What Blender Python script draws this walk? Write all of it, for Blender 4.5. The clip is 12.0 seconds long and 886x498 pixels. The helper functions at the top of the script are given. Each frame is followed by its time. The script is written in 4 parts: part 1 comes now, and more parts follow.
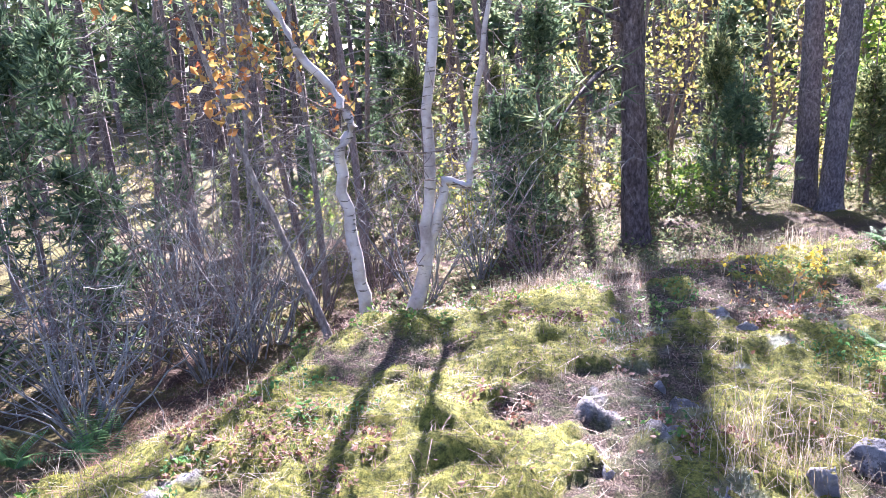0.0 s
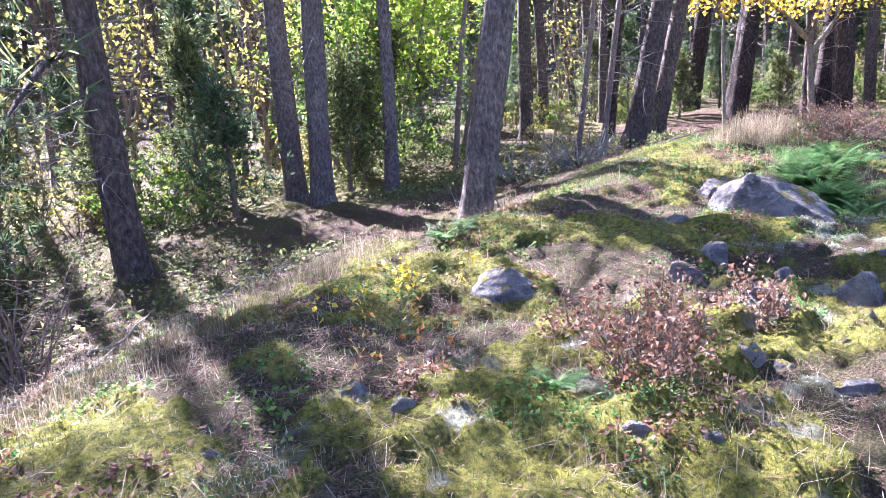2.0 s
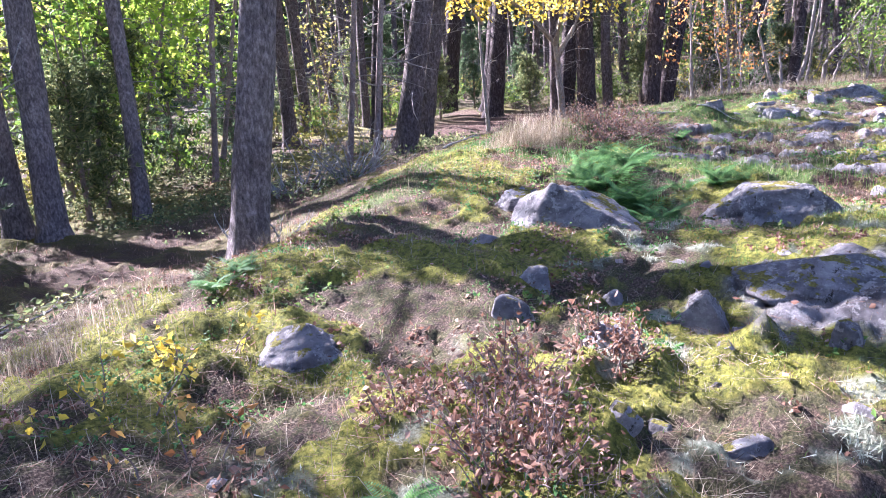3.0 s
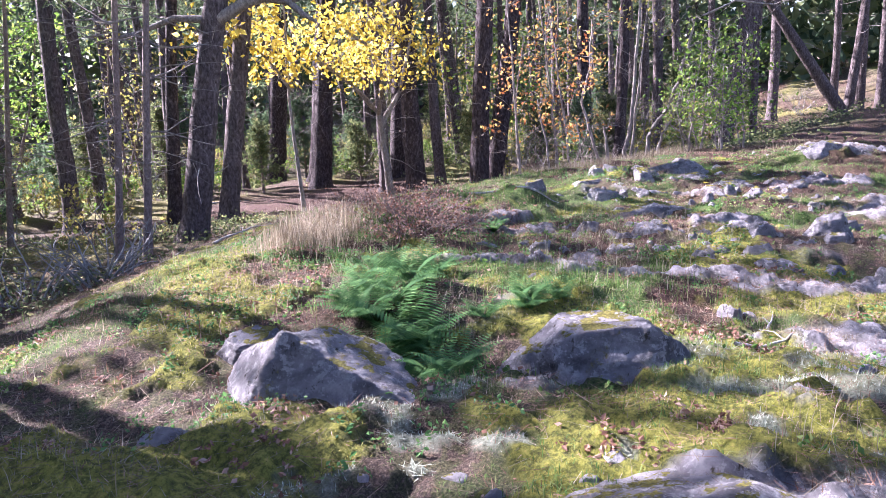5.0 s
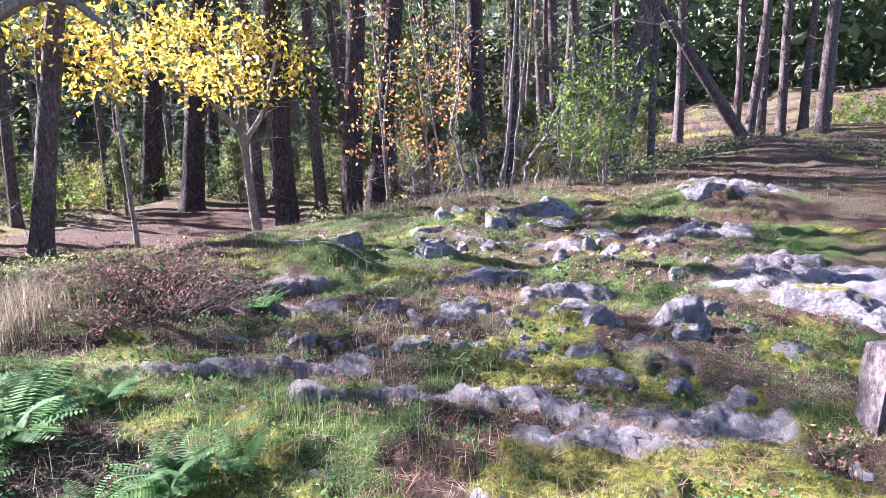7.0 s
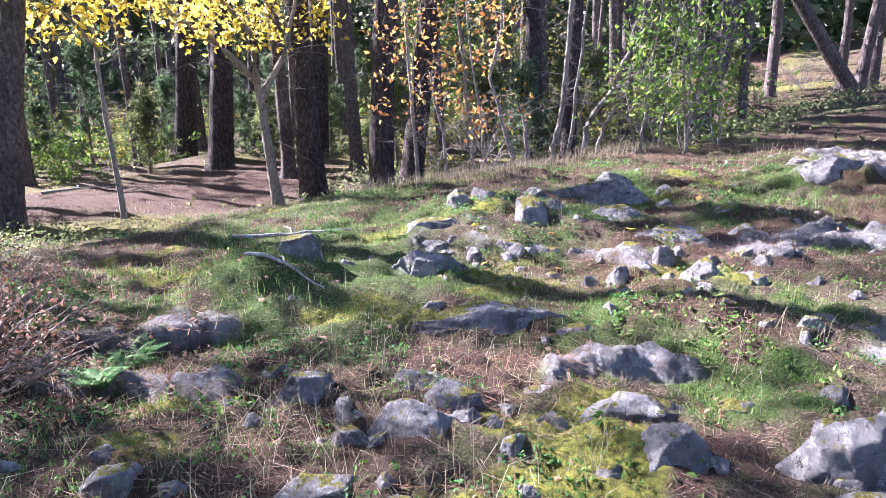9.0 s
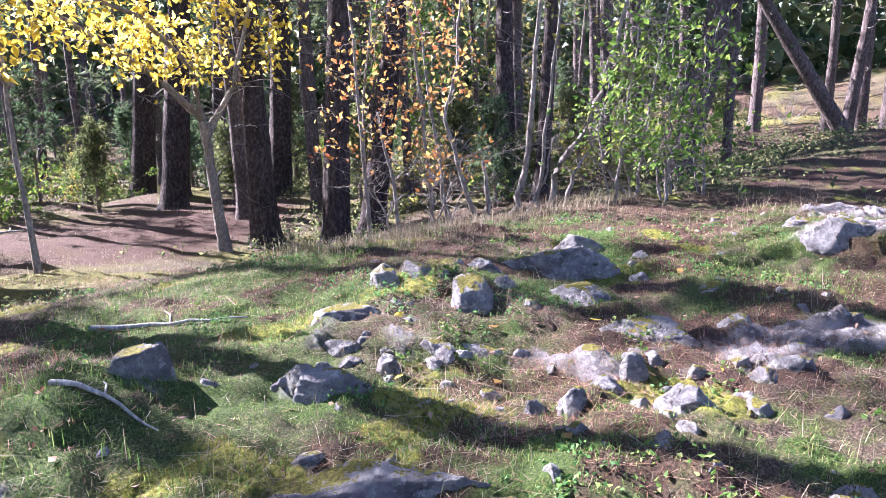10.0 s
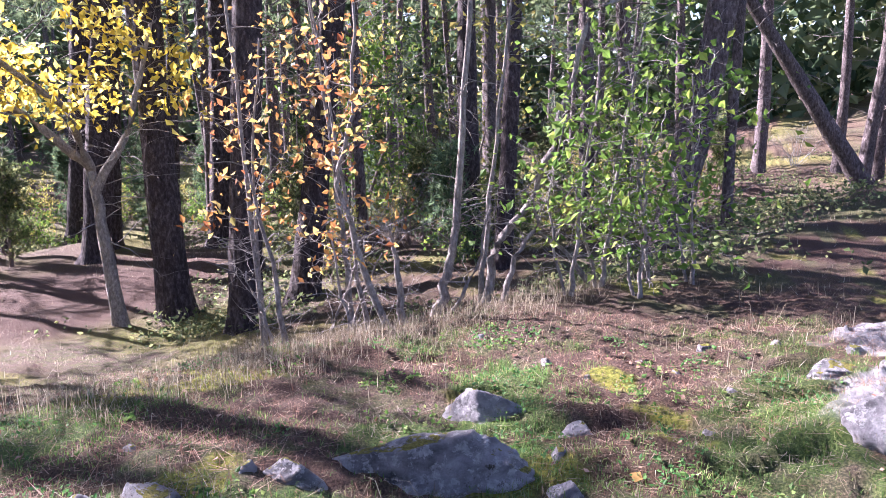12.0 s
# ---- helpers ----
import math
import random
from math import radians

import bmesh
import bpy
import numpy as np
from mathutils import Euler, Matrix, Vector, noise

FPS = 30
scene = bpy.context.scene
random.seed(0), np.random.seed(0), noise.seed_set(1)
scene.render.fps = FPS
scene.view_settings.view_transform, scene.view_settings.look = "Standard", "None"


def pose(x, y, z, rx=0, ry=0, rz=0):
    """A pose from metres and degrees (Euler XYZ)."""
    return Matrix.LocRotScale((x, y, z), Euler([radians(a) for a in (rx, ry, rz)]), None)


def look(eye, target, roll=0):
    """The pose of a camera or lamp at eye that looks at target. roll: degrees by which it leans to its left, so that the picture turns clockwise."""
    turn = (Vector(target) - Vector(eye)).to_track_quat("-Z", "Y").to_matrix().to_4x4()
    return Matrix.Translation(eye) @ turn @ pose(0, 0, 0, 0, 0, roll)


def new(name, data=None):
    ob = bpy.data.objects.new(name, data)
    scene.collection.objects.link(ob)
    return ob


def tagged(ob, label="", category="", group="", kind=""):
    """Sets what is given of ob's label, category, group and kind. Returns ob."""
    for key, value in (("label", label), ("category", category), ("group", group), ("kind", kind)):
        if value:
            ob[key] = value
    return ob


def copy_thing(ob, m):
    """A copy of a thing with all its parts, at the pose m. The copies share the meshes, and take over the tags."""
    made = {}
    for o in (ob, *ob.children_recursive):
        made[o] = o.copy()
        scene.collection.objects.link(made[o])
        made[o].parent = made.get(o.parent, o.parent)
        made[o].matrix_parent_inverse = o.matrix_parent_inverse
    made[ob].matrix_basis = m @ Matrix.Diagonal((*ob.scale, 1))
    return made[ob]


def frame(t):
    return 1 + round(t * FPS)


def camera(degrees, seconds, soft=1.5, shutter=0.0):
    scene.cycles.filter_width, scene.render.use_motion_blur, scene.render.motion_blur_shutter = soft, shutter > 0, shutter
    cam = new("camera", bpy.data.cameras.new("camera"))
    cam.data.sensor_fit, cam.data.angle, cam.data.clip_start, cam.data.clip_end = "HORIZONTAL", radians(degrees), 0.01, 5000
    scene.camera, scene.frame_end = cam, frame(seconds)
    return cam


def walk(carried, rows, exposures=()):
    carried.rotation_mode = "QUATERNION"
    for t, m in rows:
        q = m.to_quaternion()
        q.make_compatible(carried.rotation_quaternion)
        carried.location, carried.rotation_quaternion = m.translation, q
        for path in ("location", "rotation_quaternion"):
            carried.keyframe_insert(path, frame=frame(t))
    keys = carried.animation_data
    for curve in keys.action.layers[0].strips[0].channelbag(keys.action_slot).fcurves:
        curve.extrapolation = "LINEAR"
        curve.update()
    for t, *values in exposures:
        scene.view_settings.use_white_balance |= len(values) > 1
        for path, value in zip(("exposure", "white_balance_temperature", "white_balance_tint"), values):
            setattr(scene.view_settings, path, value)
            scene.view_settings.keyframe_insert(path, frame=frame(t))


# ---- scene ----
cam = camera(61.5, 12.0, soft=0.8)
PATH = [
    (0, (0.244, -0.088, 1.405), (0.134, 1.853, 0.939), -3.2),
    (0.5, (0.183, 0.349, 1.347), (0.362, 2.279, 0.853), -3.6),
    (1, (0.095, 0.81, 1.232), (0.6, 2.677, 0.721), -3.9),
    (1.5, (0.098, 1.313, 1.23), (0.988, 3.025, 0.702), -3.9),
    (2, (0.242, 1.852, 1.274), (1.419, 3.374, 0.727), -3.6),
    (2.5, (0.46, 2.323, 1.265), (1.864, 3.637, 0.714), -3.4),
    (3, (0.836, 2.631, 1.242), (2.425, 3.702, 0.668), -3.4),
    (3.5, (1.24, 2.842, 1.236), (2.936, 3.73, 0.654), -3.1),
    (3.7, (1.433, 2.93, 1.238), (3.153, 3.778, 0.669), -2.9),
    (5.3, (3.159, 2.871, 1.225), (4.982, 3.585, 0.817), -2.4),
    (5.5, (3.333, 2.793, 1.222), (5.167, 3.486, 0.827), -2.3),
    (6, (3.868, 2.515, 1.232), (5.729, 3.146, 0.86), -2.2),
    (6.5, (4.487, 2.416, 1.265), (6.365, 2.99, 0.888), -1.7),
    (7, (5.057, 2.312, 1.35), (6.933, 2.873, 0.94), -1.2),
    (7.2, (5.29, 2.285, 1.384), (7.155, 2.869, 0.96), -0.9),
    (8.8, (7.306, 2.533, 1.248), (9.084, 3.27, 0.705), -1.2),
    (9, (7.598, 2.578, 1.233), (9.384, 3.304, 0.701), -1.2),
    (9.5, (8.306, 2.653, 1.235), (10.117, 3.343, 0.742), -1.1),
    (10, (8.977, 2.641, 1.311), (10.794, 3.339, 0.851), -0.9),
    (10.5, (9.627, 2.598, 1.349), (11.427, 3.344, 0.897), -1.0),
    (11, (10.364, 2.552, 1.39), (12.166, 3.304, 0.957), -1.0),
    (11.5, (11.058, 2.567, 1.401), (12.881, 3.275, 0.984), -1.0),
    (12, (11.67, 2.602, 1.459), (13.498, 3.316, 1.076), -0.6),
]
walk(cam, [(t, look(eye, target, roll)) for t, eye, target, roll in PATH], exposures=[(0.0, 3.42, 5550, 34), (3.0, 3.15, 5450, 33), (5.5, 2.9, 5550, 37), (9.0, 2.97, 5550, 28), (12.0, 2.95, 5600, 36)])

# ---- world and sun ----
SUN_AZ, SUN_EL = 82.0, 34.0
world = bpy.data.worlds.new("sky")
scene.world = world
world.use_nodes = True
sky = world.node_tree.nodes.new("ShaderNodeTexSky")
sky.sky_type, sky.sun_disc = "NISHITA", False
sky.sun_elevation, sky.sun_rotation = radians(SUN_EL), radians(90 - SUN_AZ)
world.node_tree.links.new(sky.outputs[0], world.node_tree.nodes["Background"].inputs[0])
world.node_tree.nodes["Background"].inputs[1].default_value = 0.046
sun = new("sun", bpy.data.lights.new("sun", "SUN"))
sun.data.energy, sun.data.angle, sun.data.color = 5.0, radians(0.6), (1.0, 0.93, 0.80)
sun.matrix_world = look((60 * math.cos(radians(SUN_AZ)) * math.cos(radians(SUN_EL)), 60 * math.sin(radians(SUN_AZ)) * math.cos(radians(SUN_EL)), 60 * math.sin(radians(SUN_EL))), (0, 0, 0))


# ---- materials ----
def material(name, rough=0.8):
    m = bpy.data.materials.new(name)
    m.use_nodes = True
    m.node_tree.nodes["Principled BSDF"].inputs["Roughness"].default_value = rough
    m.node_tree.nodes["Principled BSDF"].inputs["Specular IOR Level"].default_value = 0.25
    return m, m.node_tree, m.node_tree.nodes["Principled BSDF"]


def node(tree, kind, **values):
    n = tree.nodes.new(kind)
    for key, value in values.items():
        n.inputs[key].default_value = value
    return n


def ramp(tree, source, stops):
    r = tree.nodes.new("ShaderNodeValToRGB")
    while len(r.color_ramp.elements) < len(stops):
        r.color_ramp.elements.new(0.5)
    for e, (p, c) in zip(r.color_ramp.elements, stops):
        e.position, e.color = p, (*c, 1) if len(c) == 3 else c
    tree.links.new(source, r.inputs[0])
    return r.outputs[0]


def noise_of(tree, scale, detail=4.0, stretch=None, rough=0.6, in_place=False):
    """A noise in the object's own space, or, for stone and ground, in the place's."""
    coord = tree.nodes.new("ShaderNodeNewGeometry").outputs["Position"] if in_place else tree.nodes.new("ShaderNodeTexCoord").outputs["Object"]
    if stretch:
        mp = tree.nodes.new("ShaderNodeMapping")
        mp.inputs["Scale"].default_value = stretch
        tree.links.new(coord, mp.inputs[0])
        coord = mp.outputs[0]
    n = node(tree, "ShaderNodeTexNoise", Scale=scale, Detail=detail, Roughness=rough)
    tree.links.new(coord, n.inputs["Vector"])
    return n.outputs[0]


def mix(tree, fac, a, b):
    n = tree.nodes.new("ShaderNodeMix")
    n.data_type = "RGBA"
    tree.links.new(fac, n.inputs[0])
    tree.links.new(a, n.inputs[6])
    tree.links.new(b, n.inputs[7])
    return n.outputs[2]


def bump(tree, bsdf, height, strength, distance):
    b = node(tree, "ShaderNodeBump", Strength=strength, Distance=distance)
    tree.links.new(height, b.inputs["Height"])
    tree.links.new(b.outputs[0], bsdf.inputs["Normal"])


def rock_colour(tree):
    """Grey gneiss with pale crusts of lichen, dark growth and scattered dark spots."""
    a = ramp(tree, noise_of(tree, 3.2, 8, (1.0, 1.6, 2.4), 0.68, True), [(0.30, (0.05, 0.048, 0.054)), (0.44, (0.19, 0.18, 0.19)), (0.58, (0.34, 0.32, 0.335)), (0.70, (0.48, 0.455, 0.465))])
    lichen = ramp(tree, noise_of(tree, 14.0, 9, None, 0.74, True), [(0.52, (0, 0, 0)), (0.55, (1, 1, 1))])
    pale = ramp(tree, noise_of(tree, 40.0, 4, None, 0.6, True), [(0.3, (0.27, 0.26, 0.27)), (0.7, (0.56, 0.54, 0.54))])
    col = mix(tree, lichen, a, pale)
    ochre = ramp(tree, noise_of(tree, 4.6, 9, None, 0.75, True), [(0.60, (0, 0, 0)), (0.66, (1, 1, 1))])
    gold = ramp(tree, noise_of(tree, 60.0, 3, None, 0.6, True), [(0.3, (0.10, 0.09, 0.03)), (0.7, (0.32, 0.27, 0.08))])
    col = mix(tree, ochre, col, gold)
    dark_spots = ramp(tree, noise_of(tree, 7.0, 11, (1.0, 2.2, 1.6), 0.78, True), [(0.37, (1, 1, 1)), (0.41, (0, 0, 0))])
    dark_tone = ramp(tree, noise_of(tree, 30.0, 3, None, 0.6, True), [(0.3, (0.022, 0.02, 0.018)), (0.7, (0.10, 0.085, 0.06))])
    return mix(tree, dark_spots, col, dark_tone)


def bark(name, dark, mid, light, scale, plates):
    m, tree, bsdf = material(name, 0.9)
    n = noise_of(tree, scale, 9, (1.0, 1.0, 0.5), 0.72)
    col = ramp(tree, n, [(0.32, dark), (0.5, mid), (0.68, light)])
    tint = ramp(tree, noise_of(tree, 1.3, 3), [(0.35, (0.75, 0.72, 0.74)), (0.65, (1.15, 1.1, 1.05))])
    mul = tree.nodes.new("ShaderNodeMix")
    mul.data_type, mul.blend_type = "RGBA", "MULTIPLY"
    mul.inputs[0].default_value = 1.0
    tree.links.new(col, mul.inputs[6])
    tree.links.new(tint, mul.inputs[7])
    tree.links.new(mul.outputs[2], bsdf.inputs["Base Color"])
    bump(tree, bsdf, n, 1.0, plates * 1.6)
    return m


PINE_BARK = bark("pine_bark", (0.028, 0.021, 0.021), (0.11, 0.09, 0.09), (0.25, 0.22, 0.22), 22.0, 0.03)
# darker copy of the pine bark: the trunks' shaded sides put into the colour
SHADED_BARK = bark("shaded_bark", (0.012, 0.009, 0.009), (0.055, 0.043, 0.045), (0.16, 0.135, 0.14), 18.0, 0.035)
SCALY_BARK = bark("scaly_bark", (0.045, 0.04, 0.042), (0.17, 0.15, 0.155), (0.38, 0.35, 0.36), 30.0, 0.03)
GREY_BARK = bark("grey_bark", (0.10, 0.09, 0.085), (0.24, 0.22, 0.20), (0.42, 0.40, 0.38), 30.0, 0.012)
TWIG = bark("twig_bark", (0.10, 0.075, 0.065), (0.20, 0.16, 0.145), (0.33, 0.28, 0.26), 40.0, 0.004)
PALE_TWIG = bark("lichen_twig", (0.12, 0.12, 0.115), (0.25, 0.255, 0.245), (0.48, 0.49, 0.47), 40.0, 0.004)


def birch_material():
    m, tree, bsdf = material("birch_bark", 0.6)
    marks = ramp(tree, noise_of(tree, 9.0, 4, (1.0, 1.0, 5.0)), [(0.60, (0, 0, 0)), (0.66, (1, 1, 1))])
    white = ramp(tree, noise_of(tree, 6.0, 5), [(0.3, (0.24, 0.19, 0.17)), (0.6, (0.50, 0.46, 0.44))])
    dark = ramp(tree, noise_of(tree, 20.0, 3), [(0.3, (0.05, 0.045, 0.04)), (0.7, (0.22, 0.19, 0.17))])
    tree.links.new(mix(tree, marks, white, dark), bsdf.inputs["Base Color"])
    bump(tree, bsdf, marks, 0.4, 0.005)
    return m


BIRCH_BARK = birch_material()


def leaf_material(name, stops, through_light=0.5, rough=0.6):
    """Thin leaves that let light through; each leaf has a tone of its own."""
    m, tree, bsdf = material(name, rough)
    rnd = tree.nodes.new("ShaderNodeNewGeometry").outputs["Random Per Island"]
    col = ramp(tree, rnd, stops)
    tree.links.new(col, bsdf.inputs["Base Color"])
    trans = tree.nodes.new("ShaderNodeBsdfTranslucent")
    tree.links.new(col, trans.inputs[0])
    mx = tree.nodes.new("ShaderNodeMixShader")
    mx.inputs[0].default_value = through_light
    tree.links.new(bsdf.outputs[0], mx.inputs[1])
    tree.links.new(trans.outputs[0], mx.inputs[2])
    tree.links.new(mx.outputs[0], tree.nodes["Material Output"].inputs[0])
    return m


NEEDLES = leaf_material("pine_needles", [(0.0, (0.05, 0.085, 0.045)), (0.5, (0.12, 0.17, 0.09)), (1.0, (0.25, 0.28, 0.13))], 0.5)
SAGE = leaf_material("undergrowth_needles", [(0.0, (0.06, 0.085, 0.04)), (0.6, (0.16, 0.20, 0.085)), (1.0, (0.40, 0.40, 0.17))], 0.55)
JUNIPER = leaf_material("juniper_needles", [(0.0, (0.05, 0.085, 0.05)), (0.6, (0.11, 0.17, 0.09)), (1.0, (0.22, 0.30, 0.15))], 0.5)
GREEN = leaf_material("green_leaves", [(0.0, (0.08, 0.16, 0.03)), (0.6, (0.16, 0.27, 0.05)), (1.0, (0.34, 0.42, 0.08))])
LIME = leaf_material("lime_leaves", [(0.0, (0.15, 0.27, 0.03)), (0.6, (0.30, 0.44, 0.05)), (1.0, (0.50, 0.55, 0.10))], 0.6)
YELLOW = leaf_material("yellow_leaves", [(0.0, (0.50, 0.36, 0.04)), (0.5, (0.72, 0.56, 0.07)), (1.0, (0.80, 0.70, 0.20))], 0.6)
OLIVE = leaf_material("turning_leaves", [(0.0, (0.12, 0.15, 0.04)), (0.5, (0.28, 0.27, 0.07)), (1.0, (0.50, 0.40, 0.12))], 0.55)
ORANGE = leaf_material("rowan_leaves", [(0.0, (0.30, 0.10, 0.045)), (0.5, (0.50, 0.27, 0.08)), (1.0, (0.50, 0.44, 0.14))], 0.55)
BROWN = leaf_material("dry_leaves", [(0.0, (0.12, 0.06, 0.04)), (0.5, (0.27, 0.14, 0.09)), (1.0, (0.46, 0.32, 0.24))], 0.3)
FERN = leaf_material("fern_green", [(0.0, (0.055, 0.14, 0.045)), (0.6, (0.10, 0.23, 0.065)), (1.0, (0.19, 0.33, 0.10))], 0.45)
GRASS = leaf_material("grass_green", [(0.0, (0.055, 0.12, 0.028)), (0.6, (0.13, 0.235, 0.05)), (1.0, (0.32, 0.37, 0.13))], 0.45)
STRAW = leaf_material("dry_grass", [(0.0, (0.13, 0.10, 0.065)), (0.6, (0.28, 0.23, 0.155)), (1.0, (0.50, 0.44, 0.33))], 0.4)
MOSS = leaf_material("moss_tips", [(0.0, (0.07, 0.085, 0.015)), (0.5, (0.26, 0.275, 0.045)), (1.0, (0.50, 0.45, 0.10))], 0.35)
LICHEN = leaf_material("reindeer_lichen", [(0.0, (0.30, 0.34, 0.24)), (0.6, (0.46, 0.50, 0.38)), (1.0, (0.60, 0.62, 0.50))], 0.2)


def rock_material():
    m, tree, bsdf = material("lichen_rock", 0.85)
    geo = tree.nodes.new("ShaderNodeNewGeometry")
    sep = tree.nodes.new("ShaderNodeSeparateXYZ")
    tree.links.new(geo.outputs["Normal"], sep.inputs[0])
    add = tree.nodes.new("ShaderNodeMath")
    add.operation = "MULTIPLY"
    tree.links.new(sep.outputs[2], add.inputs[0])
    tree.links.new(noise_of(tree, 6.0, 8, None, 0.7, True), add.inputs[1])
    mossy = ramp(tree, add.outputs[0], [(0.47, (0, 0, 0)), (0.50, (1, 1, 1))])
    moss = ramp(tree, noise_of(tree, 70.0, 5, None, 0.7, True), [(0.3, (0.05, 0.05, 0.012)), (0.5, (0.20, 0.18, 0.035)), (0.7, (0.38, 0.34, 0.07))])
    tree.links.new(mix(tree, mossy, rock_colour(tree), moss), bsdf.inputs["Base Color"])
    bump(tree, bsdf, noise_of(tree, 11.0, 13, (1.0, 1.5, 1.9), 0.76, True), 1.0, 0.13)
    return m


ROCK = rock_material()


def ground_material():
    """Moss, needle litter, grass and bare rock, mixed by the masks that the ground's shape carries."""
    m, tree, bsdf = material("mossy_ground", 0.95)

    def mask(name):
        a = tree.nodes.new("ShaderNodeAttribute")
        a.attribute_name = name
        return a.outputs["Fac"]

    fine = noise_of(tree, 80.0, 6, None, 0.7, True)
    mid = noise_of(tree, 9.0, 8, None, 0.7, True)
    soil = ramp(tree, fine, [(0.30, (0.022, 0.015, 0.012)), (0.48, (0.085, 0.058, 0.044)), (0.60, (0.21, 0.15, 0.11)), (0.72, (0.40, 0.31, 0.22))])
    mull = ramp(tree, fine, [(0.3, (0.018, 0.018, 0.010)), (0.5, (0.085, 0.082, 0.035)), (0.7, (0.22, 0.20, 0.10))])
    base = mix(tree, ramp(tree, mid, [(0.46, (0, 0, 0)), (0.54, (1, 1, 1))]), soil, mull)
    turf = ramp(tree, fine, [(0.3, (0.018, 0.032, 0.010)), (0.5, (0.07, 0.12, 0.025)), (0.7, (0.19, 0.23, 0.06))])
    cushion = ramp(tree, noise_of(tree, 26.0, 9, None, 0.75, True), [(0.30, (0.035, 0.03, 0.012)), (0.44, (0.12, 0.13, 0.022)), (0.56, (0.28, 0.28, 0.045)), (0.70, (0.44, 0.37, 0.09))])
    crust = ramp(tree, noise_of(tree, 34.0, 9, None, 0.78, True), [(0.32, (0.06, 0.06, 0.045)), (0.46, (0.28, 0.31, 0.22)), (0.62, (0.52, 0.55, 0.43))])
    needles = ramp(tree, fine, [(0.3, (0.022, 0.012, 0.010)), (0.5, (0.085, 0.047, 0.036)), (0.62, (0.13, 0.076, 0.055)), (0.74, (0.24, 0.155, 0.11))])
    col = mix(tree, mask("grass"), base, turf)
    col = mix(tree, mask("litter"), col, needles)
    col = mix(tree, mask("moss"), col, cushion)
    col = mix(tree, mask("lichen"), col, crust)
    col = mix(tree, mask("rock"), col, rock_colour(tree))
    tree.links.new(col, bsdf.inputs["Base Color"])
    bump(tree, bsdf, noise_of(tree, 20.0, 12, None, 0.8, True), 1.0, 0.09)
    return m


GROUND = ground_material()


# ---- the ground ----
def lattice(ix, iy, seed):
    h = np.sin(ix * 127.1 + iy * 311.7 + seed * 74.7) * 43758.5453
    return h - np.floor(h)


def fbm(x, y, scale, octaves=4, seed=0):
    """Smooth random relief between -1 and 1."""
    out, amp, total = 0.0, 1.0, 0.0
    for o in range(octaves):
        u, v = x * scale * 2 ** o + 17.3 * o, y * scale * 2 ** o + 9.1 * o
        iu, iv = np.floor(u), np.floor(v)
        fu, fv = u - iu, v - iv
        fu, fv = fu * fu * (3 - 2 * fu), fv * fv * (3 - 2 * fv)
        a, b = lattice(iu, iv, seed), lattice(iu + 1, iv, seed)
        c, d = lattice(iu, iv + 1, seed), lattice(iu + 1, iv + 1, seed)
        out = out + amp * ((a * (1 - fu) + b * fu) * (1 - fv) + (c * (1 - fu) + d * fu) * fv)
        total += amp
        amp *= 0.5
    return 2 * out / total - 1


def smooth(a, b, v):
    u = np.clip((v - a) / (b - a), 0, 1)
    return u * u * (3 - 2 * u)


EDGE_X = np.array([-9.0, -4.0, -1.4, -0.6, 0.4, 2.0, 4.0, 6.0, 8.0, 10.0, 12.0, 14.0, 16.0, 18.0, 20.0, 24.0, 40.0])
EDGE_Y = np.array([-3.0, 0.0, 3.2, 4.9, 5.4, 6.1, 6.9, 7.2, 7.9, 8.3, 7.8, 6.9, 5.9, 4.6, 3.2, 1.5, -5.0])
# soft swells of the outcrop: x, y, radius along x, along y, height
SWELLS = [(0.2, 4.2, 1.0, 0.7, 0.06), (1.6, 4.9, 0.8, 0.7, 0.08), (3.1, 4.9, 0.9, 0.7, -0.16), (5.0, 7.6, 1.0, 0.8, -0.25), (5.4, 2.6, 0.9, 0.7, 0.14), (7.2, 6.6, 1.5, 0.8, 0.14),
          (7.3, 4.9, 0.5, 0.5, 0.10), (6.5, 4.6, 0.35, 0.5, -0.18), (9.9, 6.4, 1.0, 0.7, 0.22), (11.3, 5.35, 0.45, 0.4, 0.22), (13.9, 4.7, 0.9, 0.7, 0.16),
          (8.6, 2.0, 1.6, 1.6, -0.12), (12.4, 3.8, 0.9, 0.6, -0.06), (16.5, 1.7, 1.6, 1.2, 0.24), (4.6, 4.3, 0.5, 0.4, -0.12), (2.0, 2.0, 2.0, 1.5, -0.10), (20.5, 10.3, 3.5, 3.0, -0.50)]


def ground_base(x, y):
    x, y = np.asarray(x, float), np.asarray(y, float)
    d = (y - np.interp(x, EDGE_X, EDGE_Y)) * 0.85
    z = -0.22 + 0.0 * x
    for sx, sy, rx, ry, h in SWELLS:
        z = z + h * np.exp(-((x - sx) / rx) ** 2 - ((y - sy) / ry) ** 2)
    z = z - 0.66 * smooth(-0.7, 1.9, d) - 0.095 * np.clip(d - 1.0, 0, 18)
    z = z + 0.04 * np.clip(np.hypot(x - 8, y - 3) - 29, 0, 60)
    return z


def strike(x, y):
    """Places along and across the run of the rock's ledges."""
    return 0.37 * x - 0.93 * y, 0.93 * x + 0.37 * y


def oval(x, y, cx, cy, rx, ry, seed):
    """A ragged patch of bare rock, wider along the ledges' run."""
    a, b = strike(x - cx, y - cy)
    return smooth(1.0, 0.8, np.hypot(a / rx, b / ry) + 0.45 * fbm(x, y, 2.6, 4, seed))


